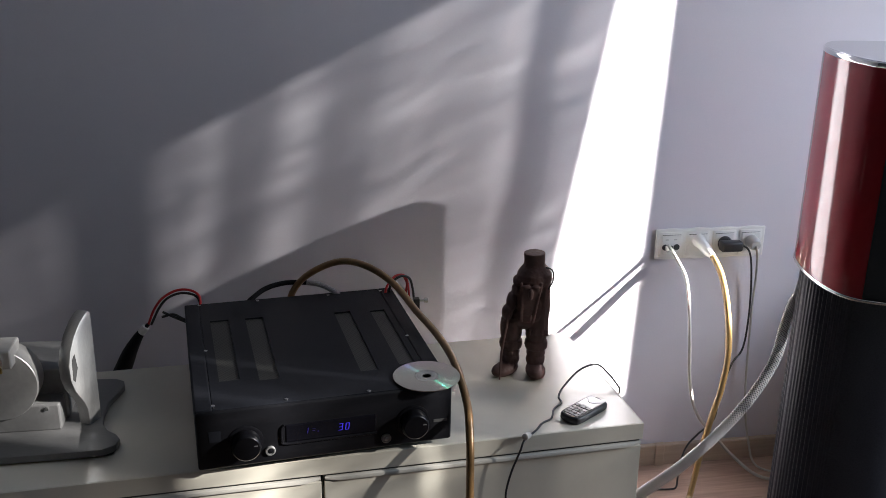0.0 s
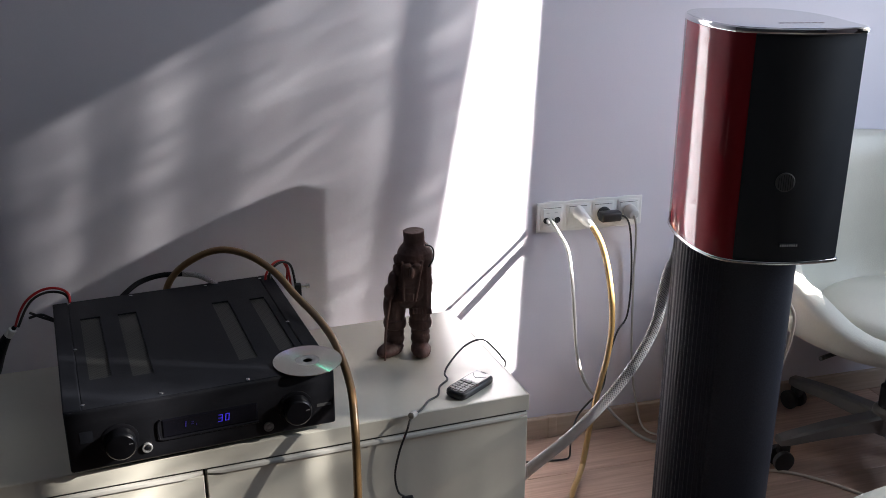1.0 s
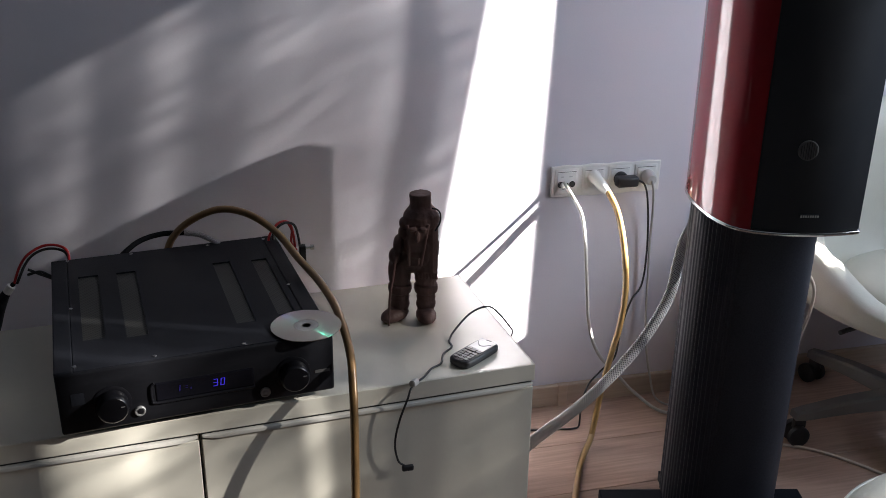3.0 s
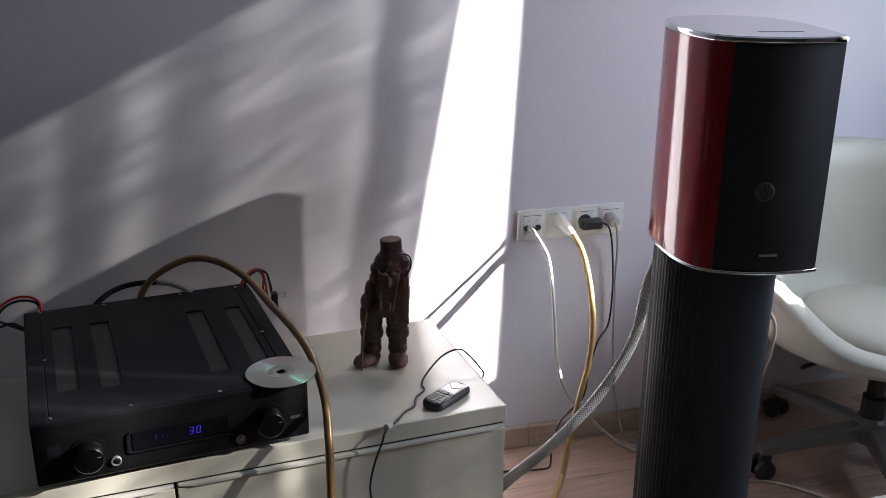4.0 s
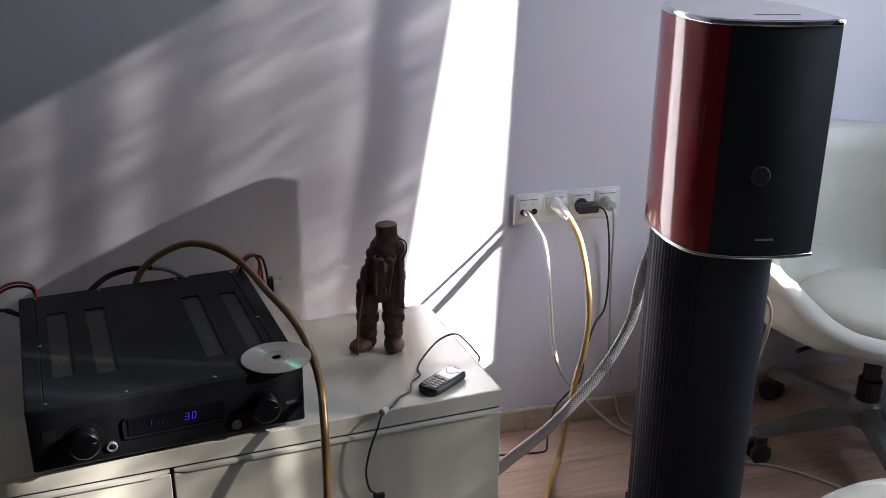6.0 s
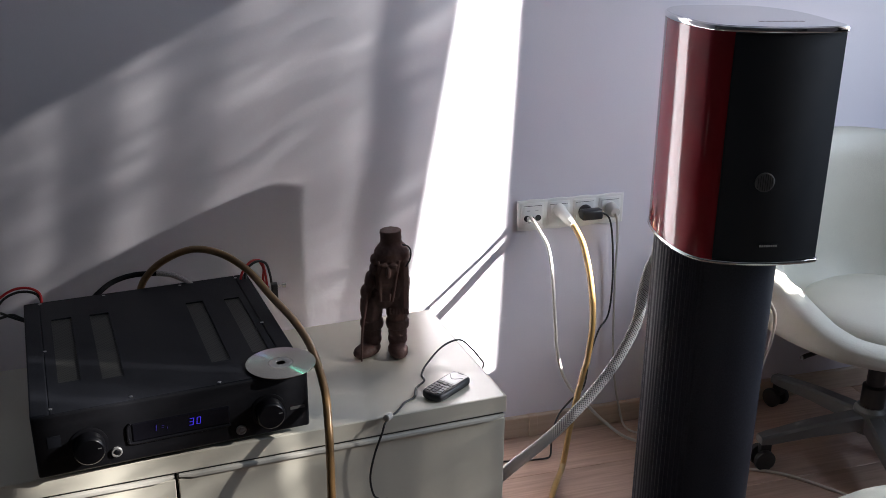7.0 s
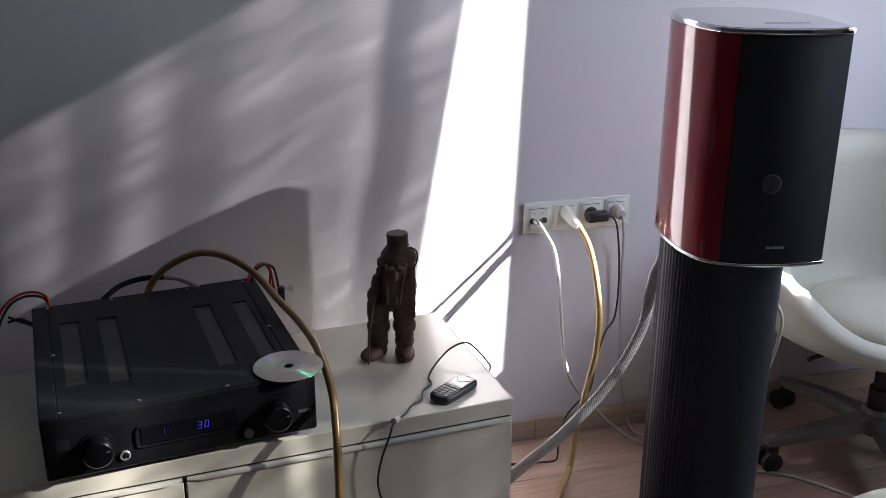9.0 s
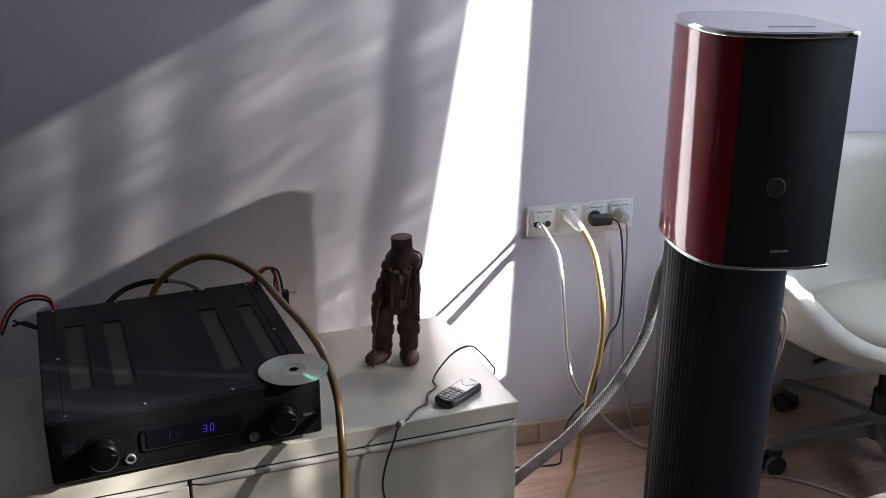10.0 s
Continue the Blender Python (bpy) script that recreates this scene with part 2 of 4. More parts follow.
def curtain_material(name, low, high, fold_range, weave_range, patch, tone, gathers=None):
    """Unseen sheer cloth that shapes the sunlight: gathered folds and woven bands let more or less of it straight
    through.
    """
    m = bpy.data.materials.new(name)
    m.use_nodes = True
    n, l = m.node_tree.nodes, m.node_tree.links
    n.remove(n["Principled BSDF"])
    out = n["Material Output"]
    tc = n.new("ShaderNodeTexCoord")

    def noise_of(scale, detail, loc=(0, 0, 0)):
        mp = n.new("ShaderNodeMapping")
        mp.inputs["Scale"].default_value, mp.inputs["Location"].default_value = scale, loc
        l.new(tc.outputs["Object"], mp.inputs[0])
        t = n.new("ShaderNodeTexNoise")
        t.inputs["Scale"].default_value, t.inputs["Detail"].default_value = 1.0, detail
        l.new(mp.outputs[0], t.inputs[0])
        return t.outputs[0]

    def ranged(sock, a, b2, c, d):
        r = n.new("ShaderNodeMapRange")
        for i, v in enumerate((a, b2, c, d)):
            r.inputs[i + 1].default_value = v
        l.new(sock, r.inputs[0])
        return r.outputs[0]

    def times(a, b2):
        t = n.new("ShaderNodeMath")
        t.operation = "MULTIPLY"
        l.new(a, t.inputs[0])
        l.new(b2, t.inputs[1])
        return t.outputs[0]

    folds = ranged(noise_of((1, 19, 1.1), 2.5), 0.36, 0.66, *fold_range)
    weave = ranged(noise_of((1, 4, 22), 3, (3, 1, 2)), 0.35, 0.7, *weave_range)
    if gathers:                                          # thick and thin gathers across the cloth's width, set for the light streaks
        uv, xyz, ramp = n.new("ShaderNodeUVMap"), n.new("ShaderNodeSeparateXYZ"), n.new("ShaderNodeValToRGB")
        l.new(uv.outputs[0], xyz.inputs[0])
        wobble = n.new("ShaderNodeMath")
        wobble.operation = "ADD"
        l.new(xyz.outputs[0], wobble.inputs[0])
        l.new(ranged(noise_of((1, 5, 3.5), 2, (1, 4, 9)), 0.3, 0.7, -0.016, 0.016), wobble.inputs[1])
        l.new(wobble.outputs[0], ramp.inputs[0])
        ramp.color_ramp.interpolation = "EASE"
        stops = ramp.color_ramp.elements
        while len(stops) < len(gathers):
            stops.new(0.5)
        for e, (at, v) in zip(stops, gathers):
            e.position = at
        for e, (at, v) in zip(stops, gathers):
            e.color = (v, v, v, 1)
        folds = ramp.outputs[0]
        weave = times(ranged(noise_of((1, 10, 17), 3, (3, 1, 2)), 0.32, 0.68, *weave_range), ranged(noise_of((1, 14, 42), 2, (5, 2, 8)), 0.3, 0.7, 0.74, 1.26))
    open_share = times(times(folds, weave), ranged(noise_of((1, patch, patch), 1, (7, 0, 0)), 0.3, 0.7, low, high))
    clear, cloth, back, both, mix = (n.new("ShaderNodeBsdfTransparent"), n.new("ShaderNodeBsdfTranslucent"), n.new("ShaderNodeBsdfDiffuse"), n.new("ShaderNodeMixShader"), n.new("ShaderNodeMixShader"))
    cloth.inputs[0].default_value = (*tone, 1)
    back.inputs[0].default_value = (*tone, 1)
    both.inputs[0].default_value = 0.5
    l.new(cloth.outputs[0], both.inputs[1])
    l.new(back.outputs[0], both.inputs[2])
    l.new(open_share, mix.inputs[0])
    l.new(both.outputs[0], mix.inputs[1])
    l.new(clear.outputs[0], mix.inputs[2])
    l.new(mix.outputs[0], out.inputs[0])
    return m


# share along the cloth from the jamb, relative thinness; fitted to where light streaks should fall
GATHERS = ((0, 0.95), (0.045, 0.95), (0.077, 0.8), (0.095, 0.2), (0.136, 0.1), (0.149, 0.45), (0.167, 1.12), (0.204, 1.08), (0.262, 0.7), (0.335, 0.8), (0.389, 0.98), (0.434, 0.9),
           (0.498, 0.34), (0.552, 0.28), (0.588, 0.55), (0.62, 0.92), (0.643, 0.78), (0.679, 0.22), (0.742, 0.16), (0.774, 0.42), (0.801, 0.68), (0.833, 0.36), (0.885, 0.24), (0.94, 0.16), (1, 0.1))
GATHERS_B = ((0.0, 0.10), (0.12, 0.22), (0.20, 0.30), (0.225, 1.7), (0.265, 1.8), (0.30, 0.30), (0.42, 0.45), (0.55, 0.70), (0.64, 1.1), (0.70, 2.2), (0.76, 1.2), (0.88, 0.8), (1.0, 0.3))
# near-black tone keeps the unseen curtains from glowing; openness sets the sun patches
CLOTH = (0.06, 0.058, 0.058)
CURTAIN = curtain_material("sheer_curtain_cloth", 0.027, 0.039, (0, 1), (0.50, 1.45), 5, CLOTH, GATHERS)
CURTAIN_MID = curtain_material("sun_dimming_curtain_cloth", 0.004, 0.009, (0.3, 1.7), (0.55, 1.5), 6, CLOTH)
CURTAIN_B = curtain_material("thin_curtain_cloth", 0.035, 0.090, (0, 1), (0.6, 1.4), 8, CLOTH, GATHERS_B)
CURTAIN_C = curtain_material("sun_blocking_curtain_cloth", 0.0005, 0.006, (0.4, 1.6), (0.5, 1.5), 8, CLOTH)


# ---- mesh helpers ----
def part(name, bm, material, parent=None, label="", smooth=False):
    """Links a bmesh as one mesh object under a thing or a part."""
    me = bpy.data.meshes.new(name)
    bm.normal_update()
    bm.to_mesh(me)
    bm.free()
    if smooth:
        me.shade_smooth()
        me.set_sharp_from_angle(angle=radians(smooth if smooth is not True else 40))
    me.materials.append(material)
    ob = new(name, me)
    if parent is not None:
        ob.parent = parent
    if label:
        ob["label"] = label
    return ob


def empty(name, m, label, category, group="", kind=""):
    ob = new(name)
    ob.empty_display_size = 0.05
    ob.matrix_world = m
    return tagged(ob, label, category, group, kind)


def box(x0, x1, y0, y1, z0, z1, bevel=0.0, seg=2, bm=None):
    b = bmesh.new()
    bmesh.ops.create_cube(b, size=1, matrix=Matrix.Translation(((x0 + x1) / 2, (y0 + y1) / 2, (z0 + z1) / 2)) @ Matrix.Diagonal((x1 - x0, y1 - y0, z1 - z0, 1)))
    if bevel:
        bmesh.ops.bevel(b, geom=b.edges[:], offset=bevel, segments=seg, profile=0.5, affect="EDGES")
    return joined(bm, b)


def joined(bm, b):
    if bm is None:
        return b
    me = bpy.data.meshes.new("tmp")
    b.to_mesh(me)
    b.free()
    bm.from_mesh(me)
    bpy.data.meshes.remove(me)
    return bm


def prism(outline, z0, z1, bevel=0.0, bm=None, seg=2):
    """An upright solid over a closed plan."""
    b = bmesh.new()
    lo = [b.verts.new((x, y, z0)) for x, y in outline]
    hi = [b.verts.new((x, y, z1)) for x, y in outline]
    b.faces.new(lo[::-1])
    b.faces.new(hi)
    k = len(outline)
    for i in range(k):
        b.faces.new((lo[i], lo[(i + 1) % k], hi[(i + 1) % k], hi[i]))
    bmesh.ops.recalc_face_normals(b, faces=b.faces[:])
    if bevel:
        rim = [e for e in b.edges if abs(e.verts[0].co.z - e.verts[1].co.z) < 1e-7]
        bmesh.ops.bevel(b, geom=rim, offset=bevel, segments=seg, profile=0.5, affect="EDGES")
    return joined(bm, b)


def turned(profile, m=Matrix(), seg=32, bm=None):
    """A lathe shape: (radius, height) pairs turned round z, then placed by m."""
    b = bmesh.new()
    rings = []
    for r, z in profile:
        rings.append([b.verts.new((r * math.cos(2 * math.pi * i / seg), r * math.sin(2 * math.pi * i / seg), z)) for i in range(seg)])
    for p, q in zip(rings, rings[1:]):
        for i in range(seg):
            b.faces.new((p[i], p[(i + 1) % seg], q[(i + 1) % seg], q[i]))
    b.faces.new(rings[0][::-1])
    b.faces.new(rings[-1])
    bmesh.ops.remove_doubles(b, verts=b.verts[:], dist=1e-6)
    bmesh.ops.recalc_face_normals(b, faces=b.faces[:])
    bmesh.ops.transform(b, matrix=m, verts=b.verts[:])
    return joined(bm, b)


def ball(m, seg=20, rings=12, bm=None):
    b = bmesh.new()
    bmesh.ops.create_uvsphere(b, u_segments=seg, v_segments=rings, radius=1, matrix=m)
    return joined(bm, b)


def stretched(x, y, z, sx, sy, sz, rx=0, ry=0, rz=0):
    return pose(x, y, z, rx, ry, rz) @ Matrix.Diagonal((sx, sy, sz, 1))


def glide(points, steps=8):
    """A smooth line through the points."""
    p = [Vector(q) for q in points]
    p = [2 * p[0] - p[1]] + p + [2 * p[-1] - p[-2]]
    line = []
    for i in range(1, len(p) - 2):
        for k in range(steps):
            t = k / steps
            line.append(0.5 * (2 * p[i] + (p[i + 1] - p[i - 1]) * t + (2 * p[i - 1] - 5 * p[i] + 4 * p[i + 1] - p[i + 2]) * t * t + (3 * p[i] - p[i - 1] - 3 * p[i + 1] + p[i + 2]) * t ** 3))
    return line + [p[-2]]


def tube(points, radius, flat=1.0, seg=10, steps=8, bm=None, weave=0.0, taper=None):
    """A round or flattened cable along a smooth line; weave: pattern repeats per metre in its UVs."""
    line = glide(points, steps)
    b = bmesh.new()
    uv = b.loops.layers.uv.new("UVMap")
    rings, along, side = [], [0.0], None
    for i, c in enumerate(line):
        way = (line[min(i + 1, len(line) - 1)] - line[max(i - 1, 0)]).normalized()
        if side is None:
            side = way.cross(Vector((0, 0, 1)) if abs(way.z) < 0.9 else Vector((0, 1, 0))).normalized()
        side = (side - way * side.dot(way)).normalized()
        up = way.cross(side)
        r = radius if taper is None else radius * (taper[0] + (taper[1] - taper[0]) * i / (len(line) - 1))
        rings.append([b.verts.new(c + r * (math.cos(a) * side + flat * math.sin(a) * up)) for a in (2 * math.pi * k / seg for k in range(seg))])
        if i:
            along.append(along[-1] + (line[i] - line[i - 1]).length)
    girth = 2 * math.pi * radius * (1 + flat) / 2
    for i in range(len(rings) - 1):
        for k in range(seg):
            f = b.faces.new((rings[i][k], rings[i][(k + 1) % seg], rings[i + 1][(k + 1) % seg], rings[i + 1][k]))
            if weave:
                for loop, (u, v) in zip(f.loops, ((k, i), (k + 1, i), (k + 1, i + 1), (k, i + 1))):
                    loop[uv].uv = (u / seg * girth * weave, along[v] * weave)
    b.faces.new(rings[0][::-1])
    b.faces.new(rings[-1])
    bmesh.ops.recalc_face_normals(b, faces=b.faces[:])
    return joined(bm, b)


# ---- the room ----
ROOM_L, ROOM_F, ROOM_H = -3.4, -4.6, 2.62
floor_ob = tagged(part("floor", box(ROOM_L - 0.2, WIN_X + 0.3, ROOM_F - 0.2, 0.2, -0.12, -0.012), GROOVE), "oak-coloured laminate plank floor", "floor", kind="structure")
tagged(part("ceiling", box(ROOM_L - 0.2, WIN_X + 0.3, ROOM_F - 0.2, 0.2, ROOM_H, ROOM_H + 0.12), CEIL), "plain unseen ceiling, greyed to cut bounced light", "ceiling", kind="structure")
tagged(part("wall_north", box(ROOM_L - 0.2, WIN_X, 0.0, 0.18, -0.012, ROOM_H), WALL), "lilac grey painted wall with sunlight on it", "wall", kind="structure")
# out of view; their dark colour holds the room's ambient light down
tagged(part("wall_west", box(ROOM_L - 0.18, ROOM_L, ROOM_F, 0.0, -0.012, ROOM_H), WALL_FAR), "plain unseen wall, darkened to cut bounced light", "wall", kind="structure")
tagged(part("wall_south", box(ROOM_L - 0.18, WIN_X, ROOM_F - 0.18, ROOM_F, -0.012, ROOM_H), WALL_FAR), "plain unseen wall, darkened to cut bounced light", "wall", kind="structure")
# window wall with one tall opening
WY0, WY1, WZ0, WZ1 = -1.98, -0.636, 1.00, 2.40
bm = box(WIN_X, WIN_X + 0.22, WY1, 0.18, -0.012, ROOM_H)
for v in bm.verts:                                       # the jamb stands a little out of true
    if v.co.y < 0:
        v.co.y = -0.6435 + 0.0170 * (v.co.z - 1.43)
box(WIN_X, WIN_X + 0.22, ROOM_F - 0.18, WY0, -0.012, ROOM_H, bm=bm)
box(WIN_X, WIN_X + 0.22, WY0, WY1, -0.012, WZ0, bm=bm)
box(WIN_X, WIN_X + 0.22, WY0, WY1, WZ1, ROOM_H, bm=bm)
tagged(part("wall_east", bm, WALL), "lilac grey painted wall round a tall window", "wall", kind="structure")
win = empty("window_1", pose(WIN_X + 0.16, 0, 0), "tall white framed window", "window", kind="structure")
fr = box(0, 0.05, WY0, WY0 + 0.05, WZ0, WZ1, 0.004)
box(0, 0.05, WY0 + 0.05, WY1 - 0.001, WZ0, WZ0 + 0.05, 0.004, bm=fr)
part("window_frame", fr, FRAME_WHITE, win)
part("mullion", box(0, 0.05, -1.24, -1.18, WZ0 + 0.05, WZ1, 0.004), FRAME_WHITE, win)
part("window_sill", box(-0.30, -0.165, WY0, WY1 - 0.35, WZ0 - 0.03, WZ0, 0.006), FRAME_WHITE, win)
# skirting
tagged(part("baseboard", box(ROOM_L, WIN_X, -0.016, 0.0, 0.0, 0.062, 0.004), BASEB), "beige wood-look skirting board", "skirting", kind="structure")
part("joint_cover", box(0.048, 0.075, -0.019, -0.002, 0.0, 0.064, 0.003), BASEB, bpy.data.objects["baseboard"])


def sheer_curtain(label, material, near, far, lean, x, far_lean=0.0):
    """An unseen gathered sheer, added to shape the sunlight, that hangs a hand's width before the window."""
    thing = empty("curtain", pose(x, 0, 0), label, "curtain", "curtains of the window")
    b = bmesh.new()
    cols, rws = int(120 * (near - far)), 40
    uv = b.loops.layers.uv.new("UVMap")
    grid = []
    for i in range(cols + 1):
        col = []
        for k in range(rws + 1):
            z = 0.06 + (2.46 - 0.06) * k / rws
            edge = near + lean * (z - 1.2)
            y = edge + (far + far_lean * (z - 1.2) - edge) * i / cols
            amp = 0.022 * (0.7 + 0.5 * math.sin(0.13 * i + 1)) * min(1, i / 9)
            col.append(b.verts.new((amp * math.sin(0.62 * i + 0.6 * math.sin(0.11 * i) + 0.4 * math.sin(2 * z)), y, z)))
        grid.append(col)
    for i in range(cols):
        for k in range(rws):
            f = b.faces.new((grid[i][k], grid[i + 1][k], grid[i + 1][k + 1], grid[i][k + 1]))
            for loop, (p, r) in zip(f.loops, ((i, k), (i + 1, k), (i + 1, k + 1), (i, k + 1))):
                loop[uv].uv = (p / cols, 0.06 + 2.4 * r / rws)
    part("cloth", b, material, thing, smooth=True)
    part("hem", tube([(0, near - 0.09, 0.055), (0, (near + far) / 2, 0.055), (0, far, 0.055)], 0.004, seg=6), FRAME_WHITE, thing)


rail = empty("curtain_rail", pose(WIN_X - 0.12, 0, 0), "white curtain rail over the window", "rail")
part("rod", tube([(0, -0.5, 2.49), (0, -1.7, 2.49), (0, -3.0, 2.49)], 0.012), FRAME_WHITE, rail)
part("bracket", box(-0.01, 0.12, -1.72, -1.70, 2.485, 2.505), FRAME_WHITE, rail)
sheer_curtain("unseen dark-toned sheer curtain drawn from the window's jamb, gathered to pattern the sunlight", CURTAIN, -0.6965, -1.170, 0.0765, WIN_X - 0.12, 0.070)
sheer_curtain("unseen dark-toned curtain in the window's middle that dims the sunlight", CURTAIN_MID, -1.164, -1.45, 0.0705, WIN_X - 0.10)
sheer_curtain("unseen dark-toned thin curtain with a leafy weave, open where sun should fall", CURTAIN_B, -1.43, -1.73, 0.0, WIN_X - 0.12)
sheer_curtain("unseen dark-toned dense curtain that blocks sun at the window's far end", CURTAIN_C, -1.71, -2.25, 0.0, WIN_X - 0.10)

# ---- sideboard ----
SB = pose(-0.2528, -0.6347, 0, 0, 0, math.degrees(0.069))
SB_TOP, SB_D, UNIT = 0.4963, 0.43, 0.6105


def sideboard():
    top = empty("worktop", SB, "long glossy white lacquered sideboard top", "worktop")
    part("panel", box(-3 * UNIT, -0.003, 0.003, SB_D, SB_TOP - 0.034, SB_TOP, 0.001), WHITE_LACQUER, top)
    part("front_edge_band", box(-3 * UNIT, 0.0, 0.0, 0.003, SB_TOP - 0.034, SB_TOP, 0.0012), WHITE_LACQUER, top)
    part("end_edge_band", box(-0.003, 0.0, 0.003, SB_D, SB_TOP - 0.034, SB_TOP, 0.0012), WHITE_LACQUER, top)
    for i in range(3):
        drawers = i > 0
        unit = empty("sideboard_unit", SB @ pose(-UNIT * i, 0, 0), "white lacquered sideboard unit with drawers" if drawers else "white lacquered sideboard unit with one wide front", "cabinet", "units of the sideboard")
        part("body", box(-UNIT + 0.001, -0.001, 0.022, SB_D - 0.002, 0.03, SB_TOP - 0.035), WHITE_LACQUER, unit)
        part("plinth", box(-UNIT + 0.02, -0.02, 0.05, SB_D - 0.05, 0.0, 0.03), GROOVE, unit)
        part("shadow_gap", box(-UNIT + 0.004, -0.004, 0.006, 0.0215, SB_TOP - 0.0400, SB_TOP - 0.0345), GROOVE, unit)
        zs = [0.035, 0.187, 0.325, SB_TOP - 0.0375] if drawers else [0.035, SB_TOP - 0.0375]
        for z0, z1 in zip(zs, zs[1:]):
            front = part("drawer_front" if drawers else "cabinet_door", box(-UNIT + 0.0025, -0.0025, 0.0, 0.019, z0 + 0.002, z1 - 0.0095, 0.0015), WHITE_LACQUER, unit)
            # the lip that one pulls at: a curved strip that runs nearly the whole width
            lip = bmesh.new()
            prof = [(0.008, 0.000), (-0.004, -0.0005), (-0.010, -0.004), (-0.0125, -0.010), (-0.0125, -0.017), (-0.0105, -0.017), (-0.0100, -0.011), (-0.0075, -0.006), (0.0, -0.004), (0.008, -0.004)]
            ends = []
            for x, k in ((-UNIT + 0.004, 0.25), (-UNIT + 0.03, 1.0), (-0.03, 1.0), (-0.004, 0.25)):
                ends.append([lip.verts.new((x, 0.42 * y * (k if y < 0 else 1), z1 - 0.0005 + 0.42 * zz * (0.5 + 0.5 * k))) for y, zz in prof])
            for p, q in zip(ends, ends[1:]):
                for j in range(len(prof)):
                    lip.faces.new((p[j], p[(j + 1) % len(prof)], q[(j + 1) % len(prof)], q[j]))
            lip.faces.new(ends[0][::-1])
            lip.faces.new(ends[-1])
            bmesh.ops.recalc_face_normals(lip, faces=lip.faces[:])
            part("pull", lip, ALU_PULL, front, smooth=35)


sideboard()

# ---- amplifier ----
AMP = pose(-1.0697, -0.7145, SB_TOP, 0, 0, math.degrees(0.1131))
AW, AD, AH, AF = 0.4425, 0.480, 0.1233, 0.016


def amplifier():
    thing = empty("amplifier", AMP, "black metal hi-fi amplifier with blue display on the sideboard", "amplifier")
    part("chassis", box(0.003, AW - 0.003, 0.014, AD, AF, AH - 0.0052, 0.002), BLACK_METAL, thing)
    # cover with four slotted vents
    slots = [(0.047, 0.083, 0.108, 0.383), (0.116, 0.151, 0.096, 0.380), (0.296, 0.329, 0.088, 0.368), (0.370, 0.400, 0.100, 0.360)]
    xs = [0.030] + [v for sl in slots for v in sl[:2]] + [AW - 0.030]
    cover = bmesh.new()
    for i in range(0, len(xs) - 1, 2):
        box(xs[i], xs[i + 1], 0.004, AD - 0.002, AH - 0.003, AH, bm=cover)
    for x0, x1, y0, y1 in slots:
        box(x0, x1, 0.004, y0, AH - 0.003, AH, bm=cover)
        box(x0, x1, y1, AD - 0.002, AH - 0.003, AH, bm=cover)
    bmesh.ops.remove_doubles(cover, verts=cover.verts[:], dist=1e-5)
    part("top_cover", cover, BLACK_METAL, thing)
    for x0, x1 in ((0.0, 0.0292), (AW - 0.0292, AW)):
        part("side_rail", box(x0, x1, 0.004, AD, AF, AH + 0.0005, 0.0025), BLACK_METAL, thing)
    for x0, x1, y0, y1 in slots:
        grid = box(x0, x1, y0, y1, AH - 0.0049, AH - 0.0030)
        part("vent_mesh", grid, MESH_VENT, thing, "grey perforated vent mesh")
    # front panel: thick plate with rounded upright ends
    front = part("front_panel", box(0.0, AW, 0.0, 0.014, AF - 0.002, AH - 0.001, 0.005, 3), BLACK_BRUSHED, thing, smooth=35)
    window = part("display_window", box(0.146, 0.306, -0.0012, 0.004, 0.048, 0.083, 0.003), DISPLAY, front)
    bez = tube([(0.146, -0.001, 0.083), (0.141, -0.001, 0.078), (0.140, -0.001, 0.066), (0.141, -0.001, 0.053), (0.147, -0.001, 0.0465), (0.200, -0.001, 0.0462), (0.306, -0.001, 0.0462)], 0.0022, steps=4)
    part("bezel", bez, KNOB, front)

    def segments(x, z, h, on, slant=0.12):
        w, t, b = h * 0.52, h * 0.11, bmesh.new()
        lay = {"a": (0, w, h - t, h), "d": (0, w, 0, t), "g": (0, w, h / 2 - t / 2, h / 2 + t / 2), "f": (0, t, h / 2, h), "e": (0, t, 0, h / 2), "b": (w - t, w, h / 2, h), "c": (w - t, w, 0, h / 2)}
        for key in on:
            x0, x1, z0, z1 = lay[key]
            box(x0, x1, 0, 0.0004, z0 + 0.0003, z1 - 0.0003, bm=b)
        for v in b.verts:
            v.co.x += v.co.z * slant
        bmesh.ops.translate(b, verts=b.verts[:], vec=(x, -0.0020, z))
        return b

    part("display_digit", segments(0.238, 0.060, 0.0135, "abcdg"), BLUE_LED, window, "lit blue digit 3")
    part("display_digit", segments(0.2495, 0.060, 0.0135, "abcdef"), BLUE_LED, window, "lit blue digit 0")
    part("display_sign", segments(0.184, 0.062, 0.011, "fe"), BLUE_DIM, window)
    part("display_sign", segments(0.193, 0.062, 0.008, "ag"), BLUE_DIM, window)
    part("display_sign", segments(0.202, 0.062, 0.008, "e"), BLUE_DIM, window)
    lie = Matrix.Rotation(radians(90), 4, "X")
    for x, z in ((0.080, 0.060), (0.371, 0.060)):
        knob = part("knob", turned([(0.024, 0.0), (0.0245, 0.002), (0.0245, 0.020), (0.0235, 0.024), (0.021, 0.0262), (0.0, 0.0268)], Matrix.Translation((x, 0, z)) @ lie, 40), KNOB, front, smooth=35)
        part("knob_collar", turned([(0.030, -0.002), (0.030, 0.0015), (0.027, 0.003), (0.0, 0.003)], Matrix.Translation((x, 0, z)) @ lie, 40), KNOB, front, smooth=35)
